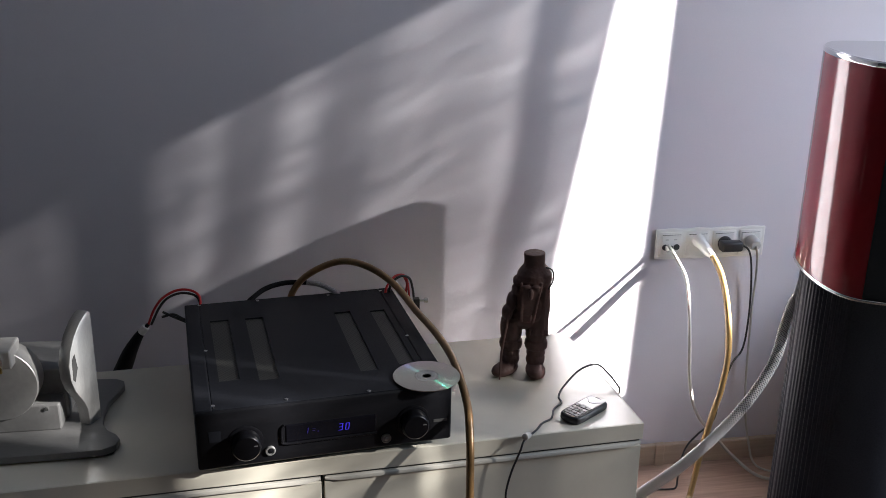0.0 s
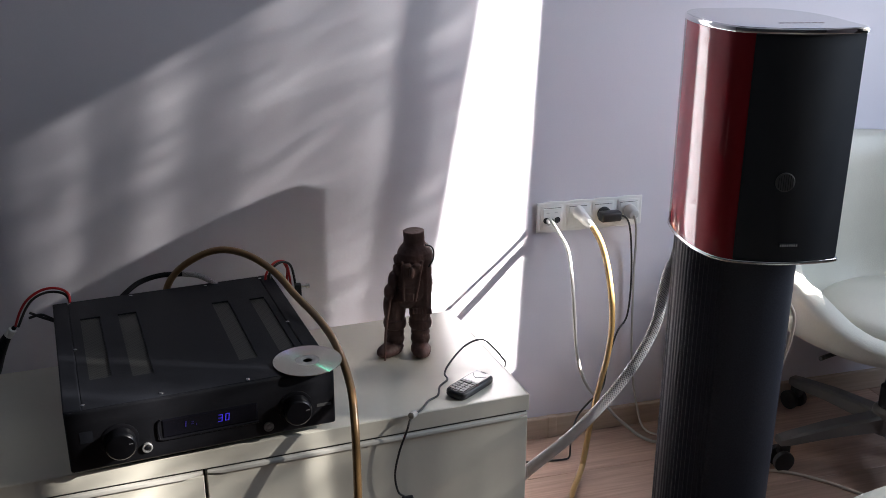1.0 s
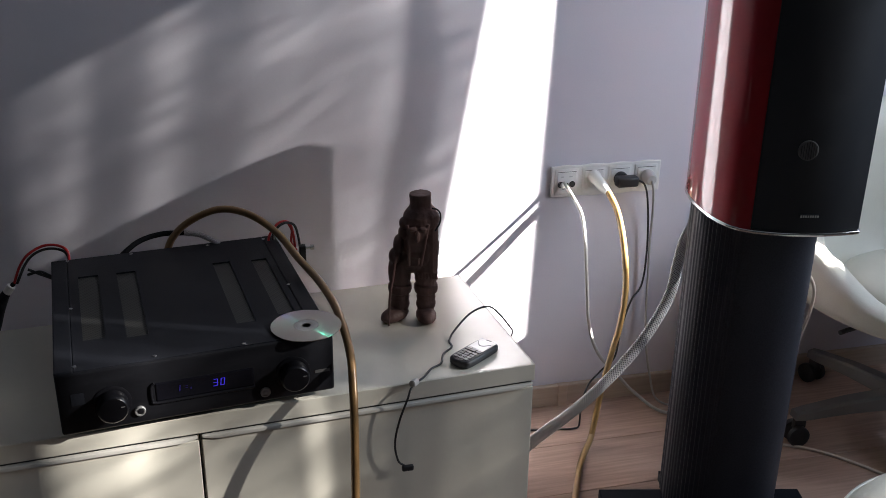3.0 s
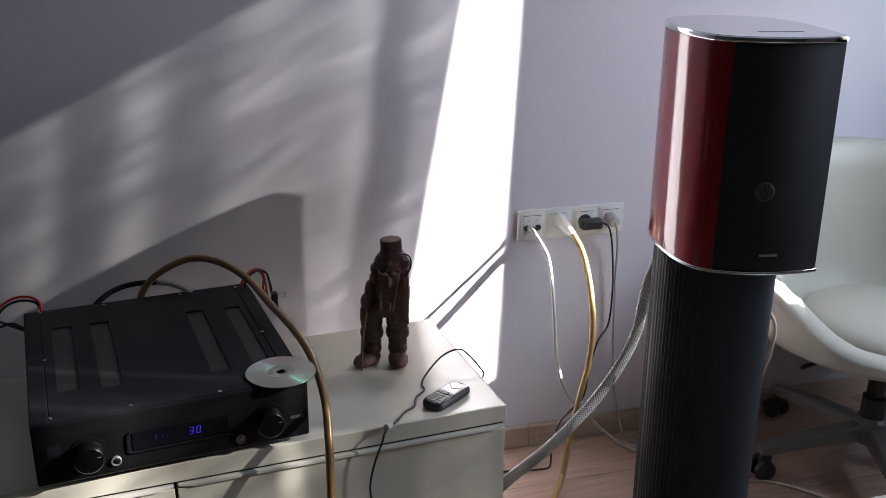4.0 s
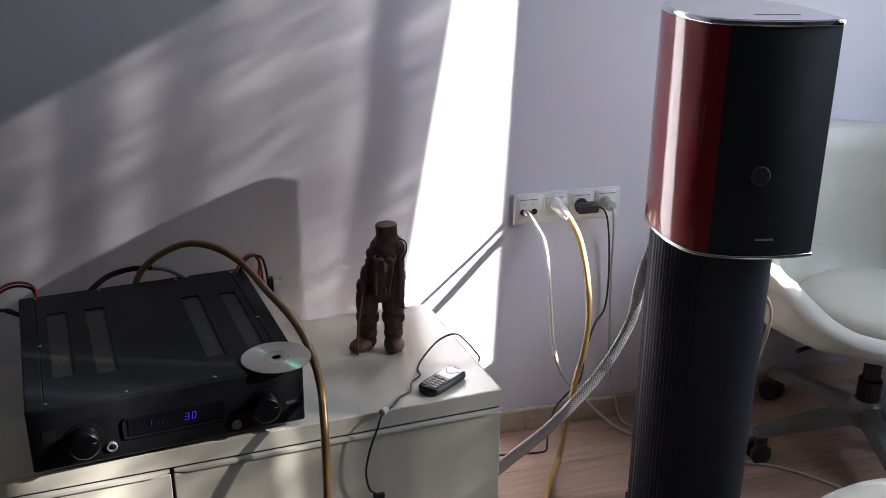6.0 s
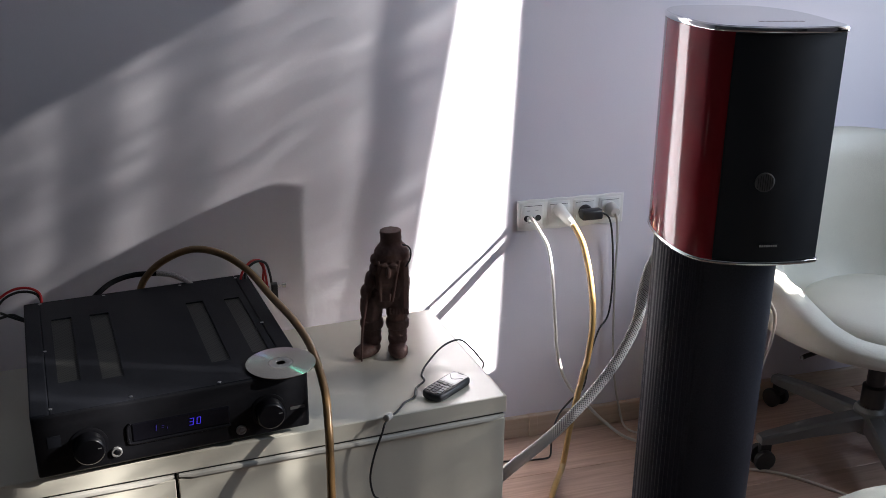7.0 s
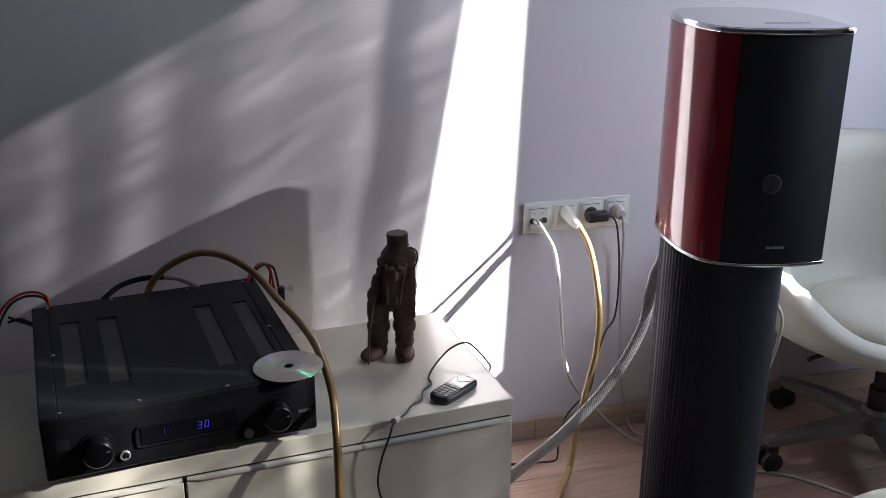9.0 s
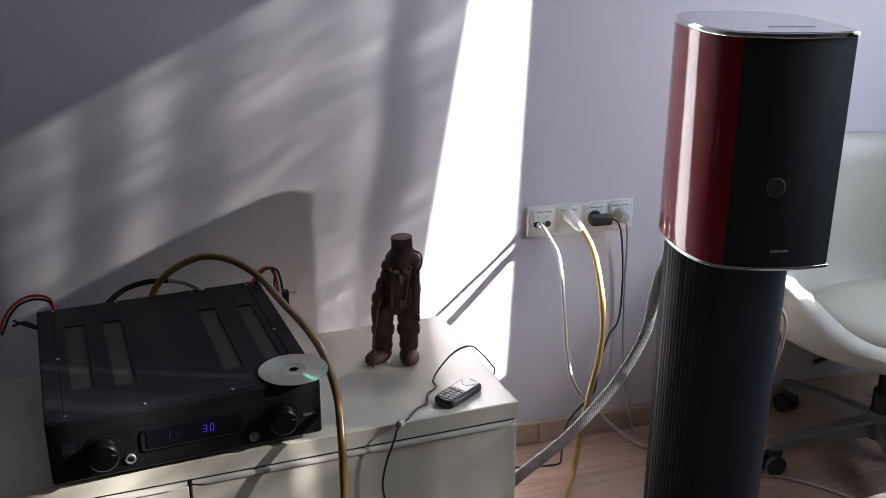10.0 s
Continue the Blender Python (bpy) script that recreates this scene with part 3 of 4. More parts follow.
        part("pointer", box(x + 0.012, x + 0.018, -0.0275, -0.0262, z + 0.004, z + 0.0050), BADGE, knob)
    for x, z in ((0.1205, 0.0375), (0.3225, 0.0325)):
        ring = part("push_button", turned([(0.0088, -0.001), (0.0088, 0.003), (0.0080, 0.0042), (0.0062, 0.0042), (0.0058, 0.0022), (0.0, 0.0022)], Matrix.Translation((x, 0, z)) @ lie, 28), ALU, front, "polished steel push button", smooth=35)
        part("button_cap", turned([(0.0044, 0.0022), (0.0044, 0.0036), (0.0036, 0.0042), (0.0, 0.0044)], Matrix.Translation((x, 0, z)) @ lie, 24), KNOB if x < 0.2 else ALU, ring, smooth=35)
    part("badge", box(0.409, 0.434, -0.0008, 0.002, 0.052, 0.0575), BADGE_DIM, front, "small grey name badge")
    part("badge", box(0.020, 0.040, -0.0008, 0.002, 0.066, 0.086), BLACK_METAL, front)
    for x, y in ((0.031, 0.2415), (0.031, 0.0201), (0.1527, 0.0145), (0.2943, 0.0095), (0.4146, 0.219), (0.3002, 0.4655), (0.150, 0.468), (0.030, 0.470), (0.4146, 0.463), (0.4146, 0.012)):
        part("screw", turned([(0.0034, 0.0), (0.0034, 0.0009), (0.0024, 0.0014), (0.0, 0.0015)], Matrix.Translation((x, y, AH)), 14), STEEL, thing, "bright steel screw", smooth=35)
    for x in (0.05, AW - 0.05):
        for y in (0.05, AD - 0.06):
            part("foot", turned([(0.022, 0.0), (0.023, 0.003), (0.021, AF), (0.0, AF)], Matrix.Translation((x, y, 0)), 24), BLACK_PLASTIC, thing, smooth=35)
    for x, z in ((0.030, 0.095), (0.075, 0.095), (0.375, 0.095), (0.420, 0.095)):
        post = part("binding_post", turned([(0.006, 0.0), (0.006, 0.012), (0.0045, 0.013), (0.0045, 0.022), (0.0, 0.022)], Matrix.Translation((x, AD, z)) @ Matrix.Rotation(radians(-90), 4, "X"), 16), STEEL, thing, smooth=35)
        part("post_cap", turned([(0.0065, 0.013), (0.0065, 0.024), (0.0, 0.024)], Matrix.Translation((x, AD, z)) @ Matrix.Rotation(radians(-90), 4, "X"), 16), BLACK_PLASTIC, post)


amplifier()

# compact disc on the amplifier, a little over its front corner
cd = empty("compact_disc", AMP @ pose(0.4048, 0.0352, AH + 0.0026), "silver compact disc lying on the amplifier's front corner", "disc")
part("plate", turned([(0.0215, 0.0), (0.0600, 0.0), (0.0600, 0.0012), (0.0215, 0.0012), (0.0215, 0.0)], seg=72), DISC, cd, smooth=30)
part("hub", turned([(0.0078, 0.0), (0.0210, 0.0), (0.0210, 0.0011), (0.0165, 0.0011), (0.0160, 0.0014), (0.0085, 0.0014), (0.0078, 0.0011), (0.0078, 0.0)], seg=48), mat("clear_grey_hub", (0.22, 0.22, 0.215), 0.18, stain=0.03), cd, "clear grey plastic hub", smooth=30)

# ---- loudspeaker on its pillar ----
SPK = pose(0.1444, -0.6155, 0, 0, 0, -12.99)
SZ0, SZ1 = 0.7235, 1.1692


def curve2(points, steps=6):
    """A smooth closed plan through the points."""
    k, out = len(points), []
    for i in range(k):
        a, b, c, d = (Vector(points[(i + j - 1) % k]) for j in range(4))
        for s in range(steps):
            t = s / steps
            out.append(tuple(0.5 * (2 * b + (c - a) * t + (2 * a - 5 * b + 4 * c - d) * t * t + (3 * b - a - 3 * c + d) * t ** 3)))
    return out


BODY = curve2([(0.012, -0.0165), (-0.006, -0.006), (-0.022, 0.016), (-0.038, 0.062), (-0.047, 0.120), (-0.0480, 0.182), (-0.0375, 0.244), (-0.002, 0.299), (0.060, 0.312), (0.116, 0.312), (0.164, 0.292), (0.200, 0.240), (0.218, 0.180), (0.223, 0.120), (0.223, 0.062), (0.220, 0.020), (0.211, -0.004), (0.190, -0.014), (0.150, -0.018), (0.090, -0.020), (0.040, -0.019)])

RIM_PLAN = curve2([(0.008, -0.0165), (-0.006, -0.006), (-0.022, 0.016), (-0.038, 0.062), (-0.047, 0.120), (-0.0480, 0.182), (-0.0375, 0.244), (-0.002, 0.299), (0.060, 0.312), (0.116, 0.312), (0.164, 0.292), (0.200, 0.240), (0.218, 0.180), (0.223, 0.120), (0.223, 0.062), (0.2235, 0.020), (0.2215, -0.016), (0.205, -0.0270), (0.165, -0.0350), (0.119, -0.0390), (0.070, -0.0360), (0.030, -0.0260)])


def grown(plan, d, c=(0.088, 0.14)):
    return [(x + d * (x - c[0]) / math.hypot(x - c[0], y - c[1]), y + d * (y - c[1]) / math.hypot(x - c[0], y - c[1])) for x, y in plan]


TWX, TWZ = 0.0935, 0.888


def loudspeaker():
    thing = empty("loudspeaker", SPK, "dark red lacquered loudspeaker with black cloth front", "loudspeaker")
    part("cabinet", prism(BODY, SZ0 + 0.007, SZ1 - 0.010), RED, thing, "glossy dark red lacquered cabinet", smooth=50)
    part("top_plate", prism(grown(RIM_PLAN, 0.0015), SZ1 - 0.010, SZ1, 0.002), CHROME, thing, "polished chrome top rim", smooth=50)
    cap = part("top_cap", prism(grown(RIM_PLAN, -0.0025), SZ1 - 0.0005, SZ1 + 0.0010, 0.0006), SPEAKER_TOP, thing, "glossy grey top")
    part("bottom_plate", prism(grown(RIM_PLAN, 0.002), SZ0, SZ0 + 0.007, 0.002), RIM, thing, "polished chrome bottom rim", smooth=50)
    # lettering on the top that cannot be made out
    for i in range(7):
        part("print_bar", box(0.078 + 0.0125 * i, 0.087 + 0.0125 * i, 0.038, 0.044, SZ1 + 0.0009, SZ1 + 0.0014), PRINT, cap)
    grille_plan = [(0.016, -0.004)] + [(0.016 + 0.2015 * k / 12, -0.020 - 0.018 * math.sin(math.pi * k / 12)) for k in range(13)] + [(0.2180, -0.001)]
    grille = part("grille", prism(grille_plan, SZ0 + 0.0075, SZ1 - 0.0105, 0.002), GRILLE, thing, "black cloth grille", smooth=50)
    lie = Matrix.Rotation(radians(90), 4, "X")
    tw = part("tweeter", turned([(0.0185, -0.002), (0.0185, 0.0008), (0.0172, 0.0014), (0.0, 0.0016)], Matrix.Translation((TWX, -0.0375, TWZ)) @ lie, 32), mat("grey_tweeter_mesh", (0.12, 0.12, 0.12), 0.4, 0.3, stain=0.2, stain_scale=60), grille, "round grey tweeter")
    for k in range(7):
        x = -0.0135 + 0.0045 * k
        h = math.sqrt(0.0165 ** 2 - x * x)
        part("slat", box(TWX + x - 0.0006, TWX + x + 0.0006, -0.0405, -0.0388, TWZ - h, TWZ + h), BLACK_PLASTIC, tw)
    badge = part("badge", box(0.095, 0.132, -0.0405, -0.036, 0.7605, 0.7675, 0.0008), BLACK_METAL, grille)
    for k in range(8):
        part("badge_bar", box(0.0965 + 0.0044 * k, 0.0995 + 0.0044 * k, -0.0412, -0.0404, 0.7618, 0.7662), BADGE, badge)
    for k in range(2):
        part("terminal", turned([(0.0042, 0.0), (0.0042, 0.018), (0.003, 0.020), (0.003, 0.030), (0.0, 0.030)], Matrix.Translation((-0.0370, 0.186 + 0.013 * k, SZ0 + 0.010 + 0.004 * k)), 14), RED, thing, "small cable terminal", smooth=35)


def stand():
    thing = empty("loudspeaker_stand", SPK, "black ribbed pillar stand under the loudspeaker", "stand")
    c, a, b = (0.070, 0.124), 0.1190, 0.108
    plan = []
    for k in range(240):
        t = 2 * math.pi * k / 240
        rib = 0.0020 if (k // 2) % 2 and (math.cos(t) < -0.30 or math.cos(t) > 0.93) else 0.0
        sx, sy = abs(math.cos(t)) ** 0.72 * (1 if math.cos(t) > 0 else -1), abs(math.sin(t)) ** 0.72 * (1 if math.sin(t) > 0 else -1)
        plan.append((c[0] + (a - rib) * sx, c[1] + (b - rib) * sy))
    part("pillar", prism(plan, 0.030, SZ0), PILLAR, thing, "black pillar with fine upright ribs")
    part("base_plate", box(-0.188, 0.270, -0.19, 0.152, 0.006, 0.030, 0.003), BLACK_METAL, thing, "thick black metal base plate")
    part("base_tongue", box(-0.035, 0.175, 0.152, 0.222, 0.006, 0.030, 0.001), BLACK_METAL, thing)
    for x, y in ((-0.16, -0.16), (0.24, -0.16), (-0.16, 0.12), (0.24, 0.12)):
        part("foot", turned([(0.012, 0.0), (0.012, 0.006), (0.0, 0.006)], Matrix.Translation((x, y, 0)), 16), BLACK_PLASTIC, thing)


loudspeaker()
stand()

# ---- wooden figure ----
def figure():
    """A carved old man in a tall hat with a walking stick: one fused mesh."""
    b = bmesh.new()
    add = lambda *a, **k: ball(stretched(*a, **k), bm=b)
    for sx, turn in ((-0.0300, 40), (0.0225, -6)):
        toe = -0.010 if turn > 0 else 0.001
        add(sx + toe, -0.016, 0.012, 0.0205, 0.036, 0.0150, rz=-turn)                           # boot
        add(sx, 0.002, 0.030, 0.0200, 0.022, 0.020)
        turned([(0.0180, 0.036), (0.0195, 0.044), (0.0185, 0.054), (0.0225, 0.0555), (0.0240, 0.063), (0.0235, 0.073), (0.0200, 0.0755), (0.0225, 0.086), (0.0235, 0.100), (0.0225, 0.118), (0.018, 0.126)], Matrix.Translation((sx, 0.003, 0)), 18, bm=b)   # shaft, cuff, breeches
    add(-0.003, 0.006, 0.121, 0.036, 0.028, 0.024)
    add(0.016, 0.006, 0.150, 0.033, 0.031, 0.052)
    add(0.022, 0.004, 0.196, 0.0235, 0.028, 0.024)                                              # shoulder
    add(0.008, 0.008, 0.165, 0.035, 0.030, 0.050)                                               # coat
    prism([(0.006, -0.016), (0.036, -0.022), (0.0455, -0.012), (0.0465, 0.024), (0.010, 0.030)], 0.096, 0.212, 0.007, bm=b)   # pack on the back
    add(-0.0395, -0.014, 0.141, 0.0115, 0.018, 0.0165)                                          # hand on the stick
    add(-0.0320, -0.004, 0.160, 0.0110, 0.020, 0.022)
    add(-0.0230, 0.004, 0.184, 0.0100, 0.018, 0.0135)
    add(-0.0210, 0.006, 0.204, 0.0100, 0.018, 0.0115)
    add(0.012, 0.004, 0.204, 0.028, 0.027, 0.026)                                               # head
    hat = Matrix.Translation((0.020, 0.004, 0)) @ Matrix.Rotation(radians(-2), 4, "Y")
    turned([(0.026, 0.196), (0.0335, 0.202), (0.0370, 0.212), (0.0350, 0.224), (0.0290, 0.234), (0.0232, 0.2405), (0.0212, 0.246), (0.0215, 0.268), (0.0, 0.268)], hat, 28, bm=b)   # hat
    prism([(-0.0110, -0.022), (0.0235, -0.024), (0.0215, -0.038), (-0.0090, -0.038)], 0.168, 0.206, 0.003, bm=b)   # face and beard
    for k, (x0, x1, z0, z1) in enumerate(((-0.0115, 0.0205, 0.158, 0.172), (-0.0110, 0.0160, 0.144, 0.160), (-0.0105, 0.0115, 0.126, 0.146))):
        prism([(x0, -0.020), (x1, -0.020), (x1 - 0.003, -0.037 + 0.002 * k), (x0 + 0.003, -0.037 + 0.002 * k)], z0, z1, 0.002, bm=b)
    tube([(0.0275, -0.030, 0.214), (0.0210, -0.037, 0.180), (0.0125, -0.036, 0.128)], 0.0030, bm=b)   # the beard's ridges
    tube([(-0.0130, -0.028, 0.212), (-0.0115, -0.036, 0.180), (-0.0105, -0.036, 0.128)], 0.0026, bm=b)
    add(0.006, -0.040, 0.192, 0.005, 0.008, 0.012)                                             # nose
    for ex in (-0.003, 0.016):
        add(ex, -0.036, 0.206, 0.008, 0.006, 0.004)                                             # brow
    for k in range(7):
        tube([(0.008 + 0.006 * k, -0.020, 0.106), (0.0085 + 0.006 * k, -0.024, 0.094)], 0.0022, bm=b)    # coat fringe
    ob = part("wooden_figure", b, WOOD)
    ob.matrix_world = pose(-0.4265, -0.388, SB_TOP, 0, 0, -14) @ Matrix.Diagonal((1, 1, 0.985, 1))
    rm = ob.modifiers.new("fuse", "REMESH")
    rm.mode, rm.voxel_size, rm.use_smooth_shade = "VOXEL", 0.0014, True
    sm = ob.modifiers.new("soften", "SMOOTH")
    sm.iterations, sm.factor = 1, 0.4
    tex = bpy.data.textures.new("chisel", "CLOUDS")
    tex.noise_scale = 0.009
    dp = ob.modifiers.new("chisel", "DISPLACE")
    dp.texture, dp.strength, dp.mid_level, dp.texture_coords = tex, 0.0016, 0.5, "LOCAL"
    return tagged(ob, "dark carved wooden figure of a bearded man in a tall hat", "figurine")


figure()
stick = empty("walking_stick", pose(-0.487, -0.424, SB_TOP), "thin dark stick leaning on the wooden figure", "stick")
part("shaft", tube([(0.0, 0.0, 0.002), (0.003, 0.004, 0.06), (0.012, 0.012, 0.110), (0.018, 0.018, 0.142)], 0.0034, taper=(0.5, 1.2)), WOOD, stick)
strap = empty("figure_strap", pose(-0.4265, -0.388, SB_TOP, 0, 0, -14), "thin dark cord round the figure's shoulder", "cord")
part("loop", tube([(0.034, -0.018, 0.240), (0.044, -0.014, 0.236), (0.050, -0.012, 0.226), (0.049, -0.018, 0.210), (0.040, -0.026, 0.196)], 0.0016), BLACK_CORD, strap)


# ---- mobile phone ----
def phone():
    thing = empty("mobile_phone", pose(-0.3565, -0.5835, SB_TOP, 0, 0, 36 - 90), "small black keypad mobile phone on the sideboard", "phone")
    w, h, t = 0.0235, 0.052, 0.0155
    plan = curve2([(w * 0.62, -h * 0.97), (w * 0.96, -h * 0.78), (w, 0), (w * 0.96, h * 0.78), (w * 0.66, h * 0.97), (0, h * 1.02), (-w * 0.66, h * 0.97), (-w * 0.96, h * 0.78), (-w, 0), (-w * 0.96, -h * 0.78), (-w * 0.62, -h * 0.97), (0, -h * 1.03)], 4)
    part("shell", prism(plan, 0.0, t, 0.0050, seg=4), BLACK_PLASTIC, thing, smooth=50)
    part("face", prism([(x * 0.76, y * 0.89) for x, y in plan], t, t + 0.0006), mat("black_phone_face", (0.02, 0.02, 0.022), 0.2, 0.0), thing)
    part("bezel", box(-0.0178, 0.0178, 0.0015, 0.0468, t + 0.0003, t + 0.0008, 0.0002), ALU, thing, "silver screen bezel")
    scr = part("screen", box(-0.0165, 0.0165, 0.004, 0.040, t + 0.0008, t + 0.0013, 0.0002), SCREEN, thing, "pale screen")
    for p in ([(-0.015, 0.032, t + 0.0014), (0.0, 0.018, t + 0.0014), (0.015, 0.032, t + 0.0014)],):
        part("screen_mark", tube(p, 0.0007, seg=6, steps=3), BLACK_PLASTIC, scr)
    part("earpiece", box(-0.006, 0.006, 0.0445, 0.0460, t + 0.0007, t + 0.0013, 0.0002), BLACK_PLASTIC, thing)
    part("navigation_key", box(-0.006, 0.006, -0.008, 0.001, t + 0.0006, t + 0.0020, 0.0008), KEYPAD, thing)
    for x in (-0.0125, 0.0125):
        part("soft_key", box(x - 0.005, x + 0.005, -0.007, 0.000, t + 0.0006, t + 0.0016, 0.0006), KEYPAD, thing)
    for r in range(4):
        for c in range(3):
            part("key", box(-0.0165 + 0.0115 * c, -0.0065 + 0.0115 * c, -0.0175 - 0.0085 * r, -0.0105 - 0.0085 * r, t + 0.0006, t + 0.0016, 0.0006), KEYPAD, thing)


phone()


# ---- wall sockets ----
def socket_strip():
    thing = empty("wall_socket", pose(0.0, 0.0, 0.6297), "white four-gang wall socket strip", "socket")
    w, p = 0.288, 0.0702
    outline = []                                          # one frame for four gangs, its long edges swelling at each gang
    for k in range(57):
        x = w * k / 56
        outline.append((x, 0.0385 + 0.0022 * math.sin(math.pi * ((x - 0.004) / p % 1.0)) ** 2))
    outline += [(x, -z) for x, z in reversed(outline)]
    fr = prism(outline, 0.0, 0.0085, 0.003, seg=3)
    bmesh.ops.transform(fr, matrix=Matrix.Rotation(radians(90), 4, "X"), verts=fr.verts[:])
    part("cover_frame", fr, PLASTIC, thing, smooth=30)
    lie = Matrix.Rotation(radians(90), 4, "X")
    for i in range(4):
        x = 0.0125 + 0.026 + p * i
        part("surround", box(x - 0.0305, x + 0.0305, -0.0108, -0.008, -0.0325, 0.0325, 0.0018), PLASTIC, thing, smooth=30)
        ins = part("insert", box(x - 0.0243, x + 0.0243, -0.0124, -0.010, -0.0243, 0.0243, 0.0010), PLASTIC, thing)
        part("gap", box(x - 0.0243, x + 0.0243, -0.0112, -0.0106, 0.0245, 0.0257), HOLE, ins, "thin dark gap over the insert")
        if i == 0:
            for dx, r in ((-0.016, 0.0062), (0.0, 0.0026), (0.014, 0.0062)):
                part("jack", turned([(r + 0.0016, 0.0), (r + 0.0016, 0.0014), (r, 0.0016), (0.0, 0.0016)], Matrix.Translation((x + dx, -0.0124, -0.006)) @ lie, 20), HOLE, ins)
            for dx in (-0.012, 0.010):
                part("label_mark", box(x + dx - 0.004, x + dx + 0.004, -0.0128, -0.0122, 0.012, 0.0150), PLASTIC_OLD, ins)
        else:
            part("cup_rim", turned([(0.0205, 0.0), (0.0205, 0.0014), (0.0190, 0.0018), (0.0185, 0.0008), (0.0, 0.0006)], Matrix.Translation((x, -0.0124, 0)) @ lie, 32), PLASTIC, ins, smooth=35)


socket_strip()


def plug(name, label, m, profile, material, seg=24):
    ob = empty(name, m, label, "plug")
    part("body", turned(profile, Matrix.Rotation(radians(90), 4, "X"), seg), material, ob, smooth=35)
    return ob


plug("power_plug", "large white power plug on a golden cable", pose(0.1087, -0.010, 0.640, 20.8, 0, 13.6), [(0.0165, -0.004), (0.0165, 0.008), (0.0140, 0.016), (0.0130, 0.042), (0.0115, 0.052), (0.0092, 0.058), (0.0085, 0.066), (0.0, 0.066)], PLASTIC)
plug("grey_plug", "grey round power plug", pose(0.2505, -0.010, 0.632, 6, 0, 0), [(0.0175, 0.0), (0.0180, 0.010), (0.0160, 0.024), (0.0120, 0.032), (0.0, 0.034)], PLASTIC_OLD)
plug("aerial_plug", "small white aerial plug", pose(0.0265, -0.0085, 0.6270, 35, 0, 0), [(0.0050, 0.0), (0.0050, 0.010), (0.0044, 0.014), (0.0040, 0.018), (0.0, 0.018)], WHITE_CORD)
adapter = empty("power_adapter", pose(0.1789, -0.010, 0.630), "flat black power adapter in the wall socket", "adapter")
part("housing", box(-0.022, 0.034, -0.042, -0.014, -0.013, 0.013, 0.006, 3), BLACK_PLASTIC, adapter, smooth=40)
part("collar", turned([(0.0180, 0.0), (0.0180, 0.010), (0.0150, 0.015), (0.0, 0.015)], Matrix.Rotation(radians(90), 4, "X"), 28), BLACK_PLASTIC, adapter, smooth=40)


def cable(name, label, points, radius, material, flat=1.0, weave=0.0, seg=10, taper=None):
    ob = empty(name, Matrix(), label, "cable")
    part("jacket", tube(points, radius, flat, seg=seg, weave=weave, taper=taper), material, ob, smooth=60)
    return ob


# golden mains cable from the socket to the floor and away behind the pillar's foot
cable("golden_cable", "thick golden mains cable hanging from the socket", [(0.121, -0.062, 0.620), (0.126, -0.076, 0.611), (0.135, -0.107, 0.578), (0.136, -0.148, 0.523), (0.137, -0.174, 0.452), (0.136, -0.184, 0.385), (0.127, -0.186, 0.305), (0.117, -0.185, 0.259), (0.092, -0.195, 0.157), (0.072, -0.205, 0.05), (0.057, -0.222, 0.022), (0.0, -0.302, 0.0085), (-0.069, -0.444, 0.0085), (-0.15, -0.62, 0.0085), (-0.19, -0.8, 0.0085)], 0.0078, GOLD)
cable("golden_cable", "thick golden mains cable lying over the amplifier, coloured as in shade", [(-0.915, -0.205, 0.54), (-0.910, -0.195, 0.585), (-0.893, -0.190, 0.630), (-0.854, -0.200, 0.669), (-0.796, -0.215, 0.695), (-0.741, -0.250, 0.694), (-0.691, -0.310, 0.674), (-0.656, -0.390, 0.646), (-0.626, -0.480, 0.630), (-0.608, -0.570, 0.612), (-0.602, -0.660, 0.578), (-0.606, -0.715, 0.535), (-0.610, -0.745, 0.470), (-0.614, -0.765, 0.380), (-0.62, -0.79, 0.24), (-0.62, -0.84, 0.10), (-0.60, -0.93, 0.020), (-0.52, -1.05, 0.0085), (-0.38, -1.10, 0.0085)], 0.0074, GOLD_SHADED)
cable("white_cable", "thin white aerial cable from the wall socket", [(0.030, -0.012, 0.629), (0.035, -0.022, 0.622), (0.045, -0.051, 0.598), (0.052, -0.088, 0.569), (0.046, -0.133, 0.518), (0.041, -0.163, 0.459), (0.046, -0.168, 0.389), (0.056, -0.158, 0.335), (0.078, -0.142, 0.262), (0.12, -0.11, 0.188), (0.175, -0.1, 0.125), (0.228, -0.1, 0.066), (0.306, -0.12, 0.008), (0.42, -0.16, 0.0045)], 0.0042, WHITE_CORD)
cable("black_cable", "thin black cord from the power adapter", [(0.213, -0.036, 0.632), (0.234, -0.042, 0.615), (0.248, -0.040, 0.554), (0.261, -0.030, 0.440), (0.256, -0.030, 0.344), (0.220, -0.050, 0.309), (0.190, -0.068, 0.240), (0.174, -0.078, 0.165), (0.131, -0.090, 0.135), (0.096, -0.100, 0.104), (0.070, -0.125, 0.064), (0.066, -0.132, 0.030), (0.062, -0.136, 0.008), (0.046, -0.136, 0.004), (0.010, -0.132, 0.004), (-0.040, -0.124, 0.004), (-0.090, -0.118, 0.004), (-0.26, -0.12, 0.003)], 0.0025, BLACK_CORD)
cable("grey_cable", "thin pale cord from the grey plug", [(0.2505, -0.043, 0.628), (0.256, -0.045, 0.600), (0.268, -0.028, 0.540), (0.273, -0.020, 0.435), (0.284, -0.022, 0.203), (0.304, -0.034, 0.067), (0.322, -0.066, 0.006), (0.40, -0.12, 0.004)], 0.0030, WHITE_CORD)
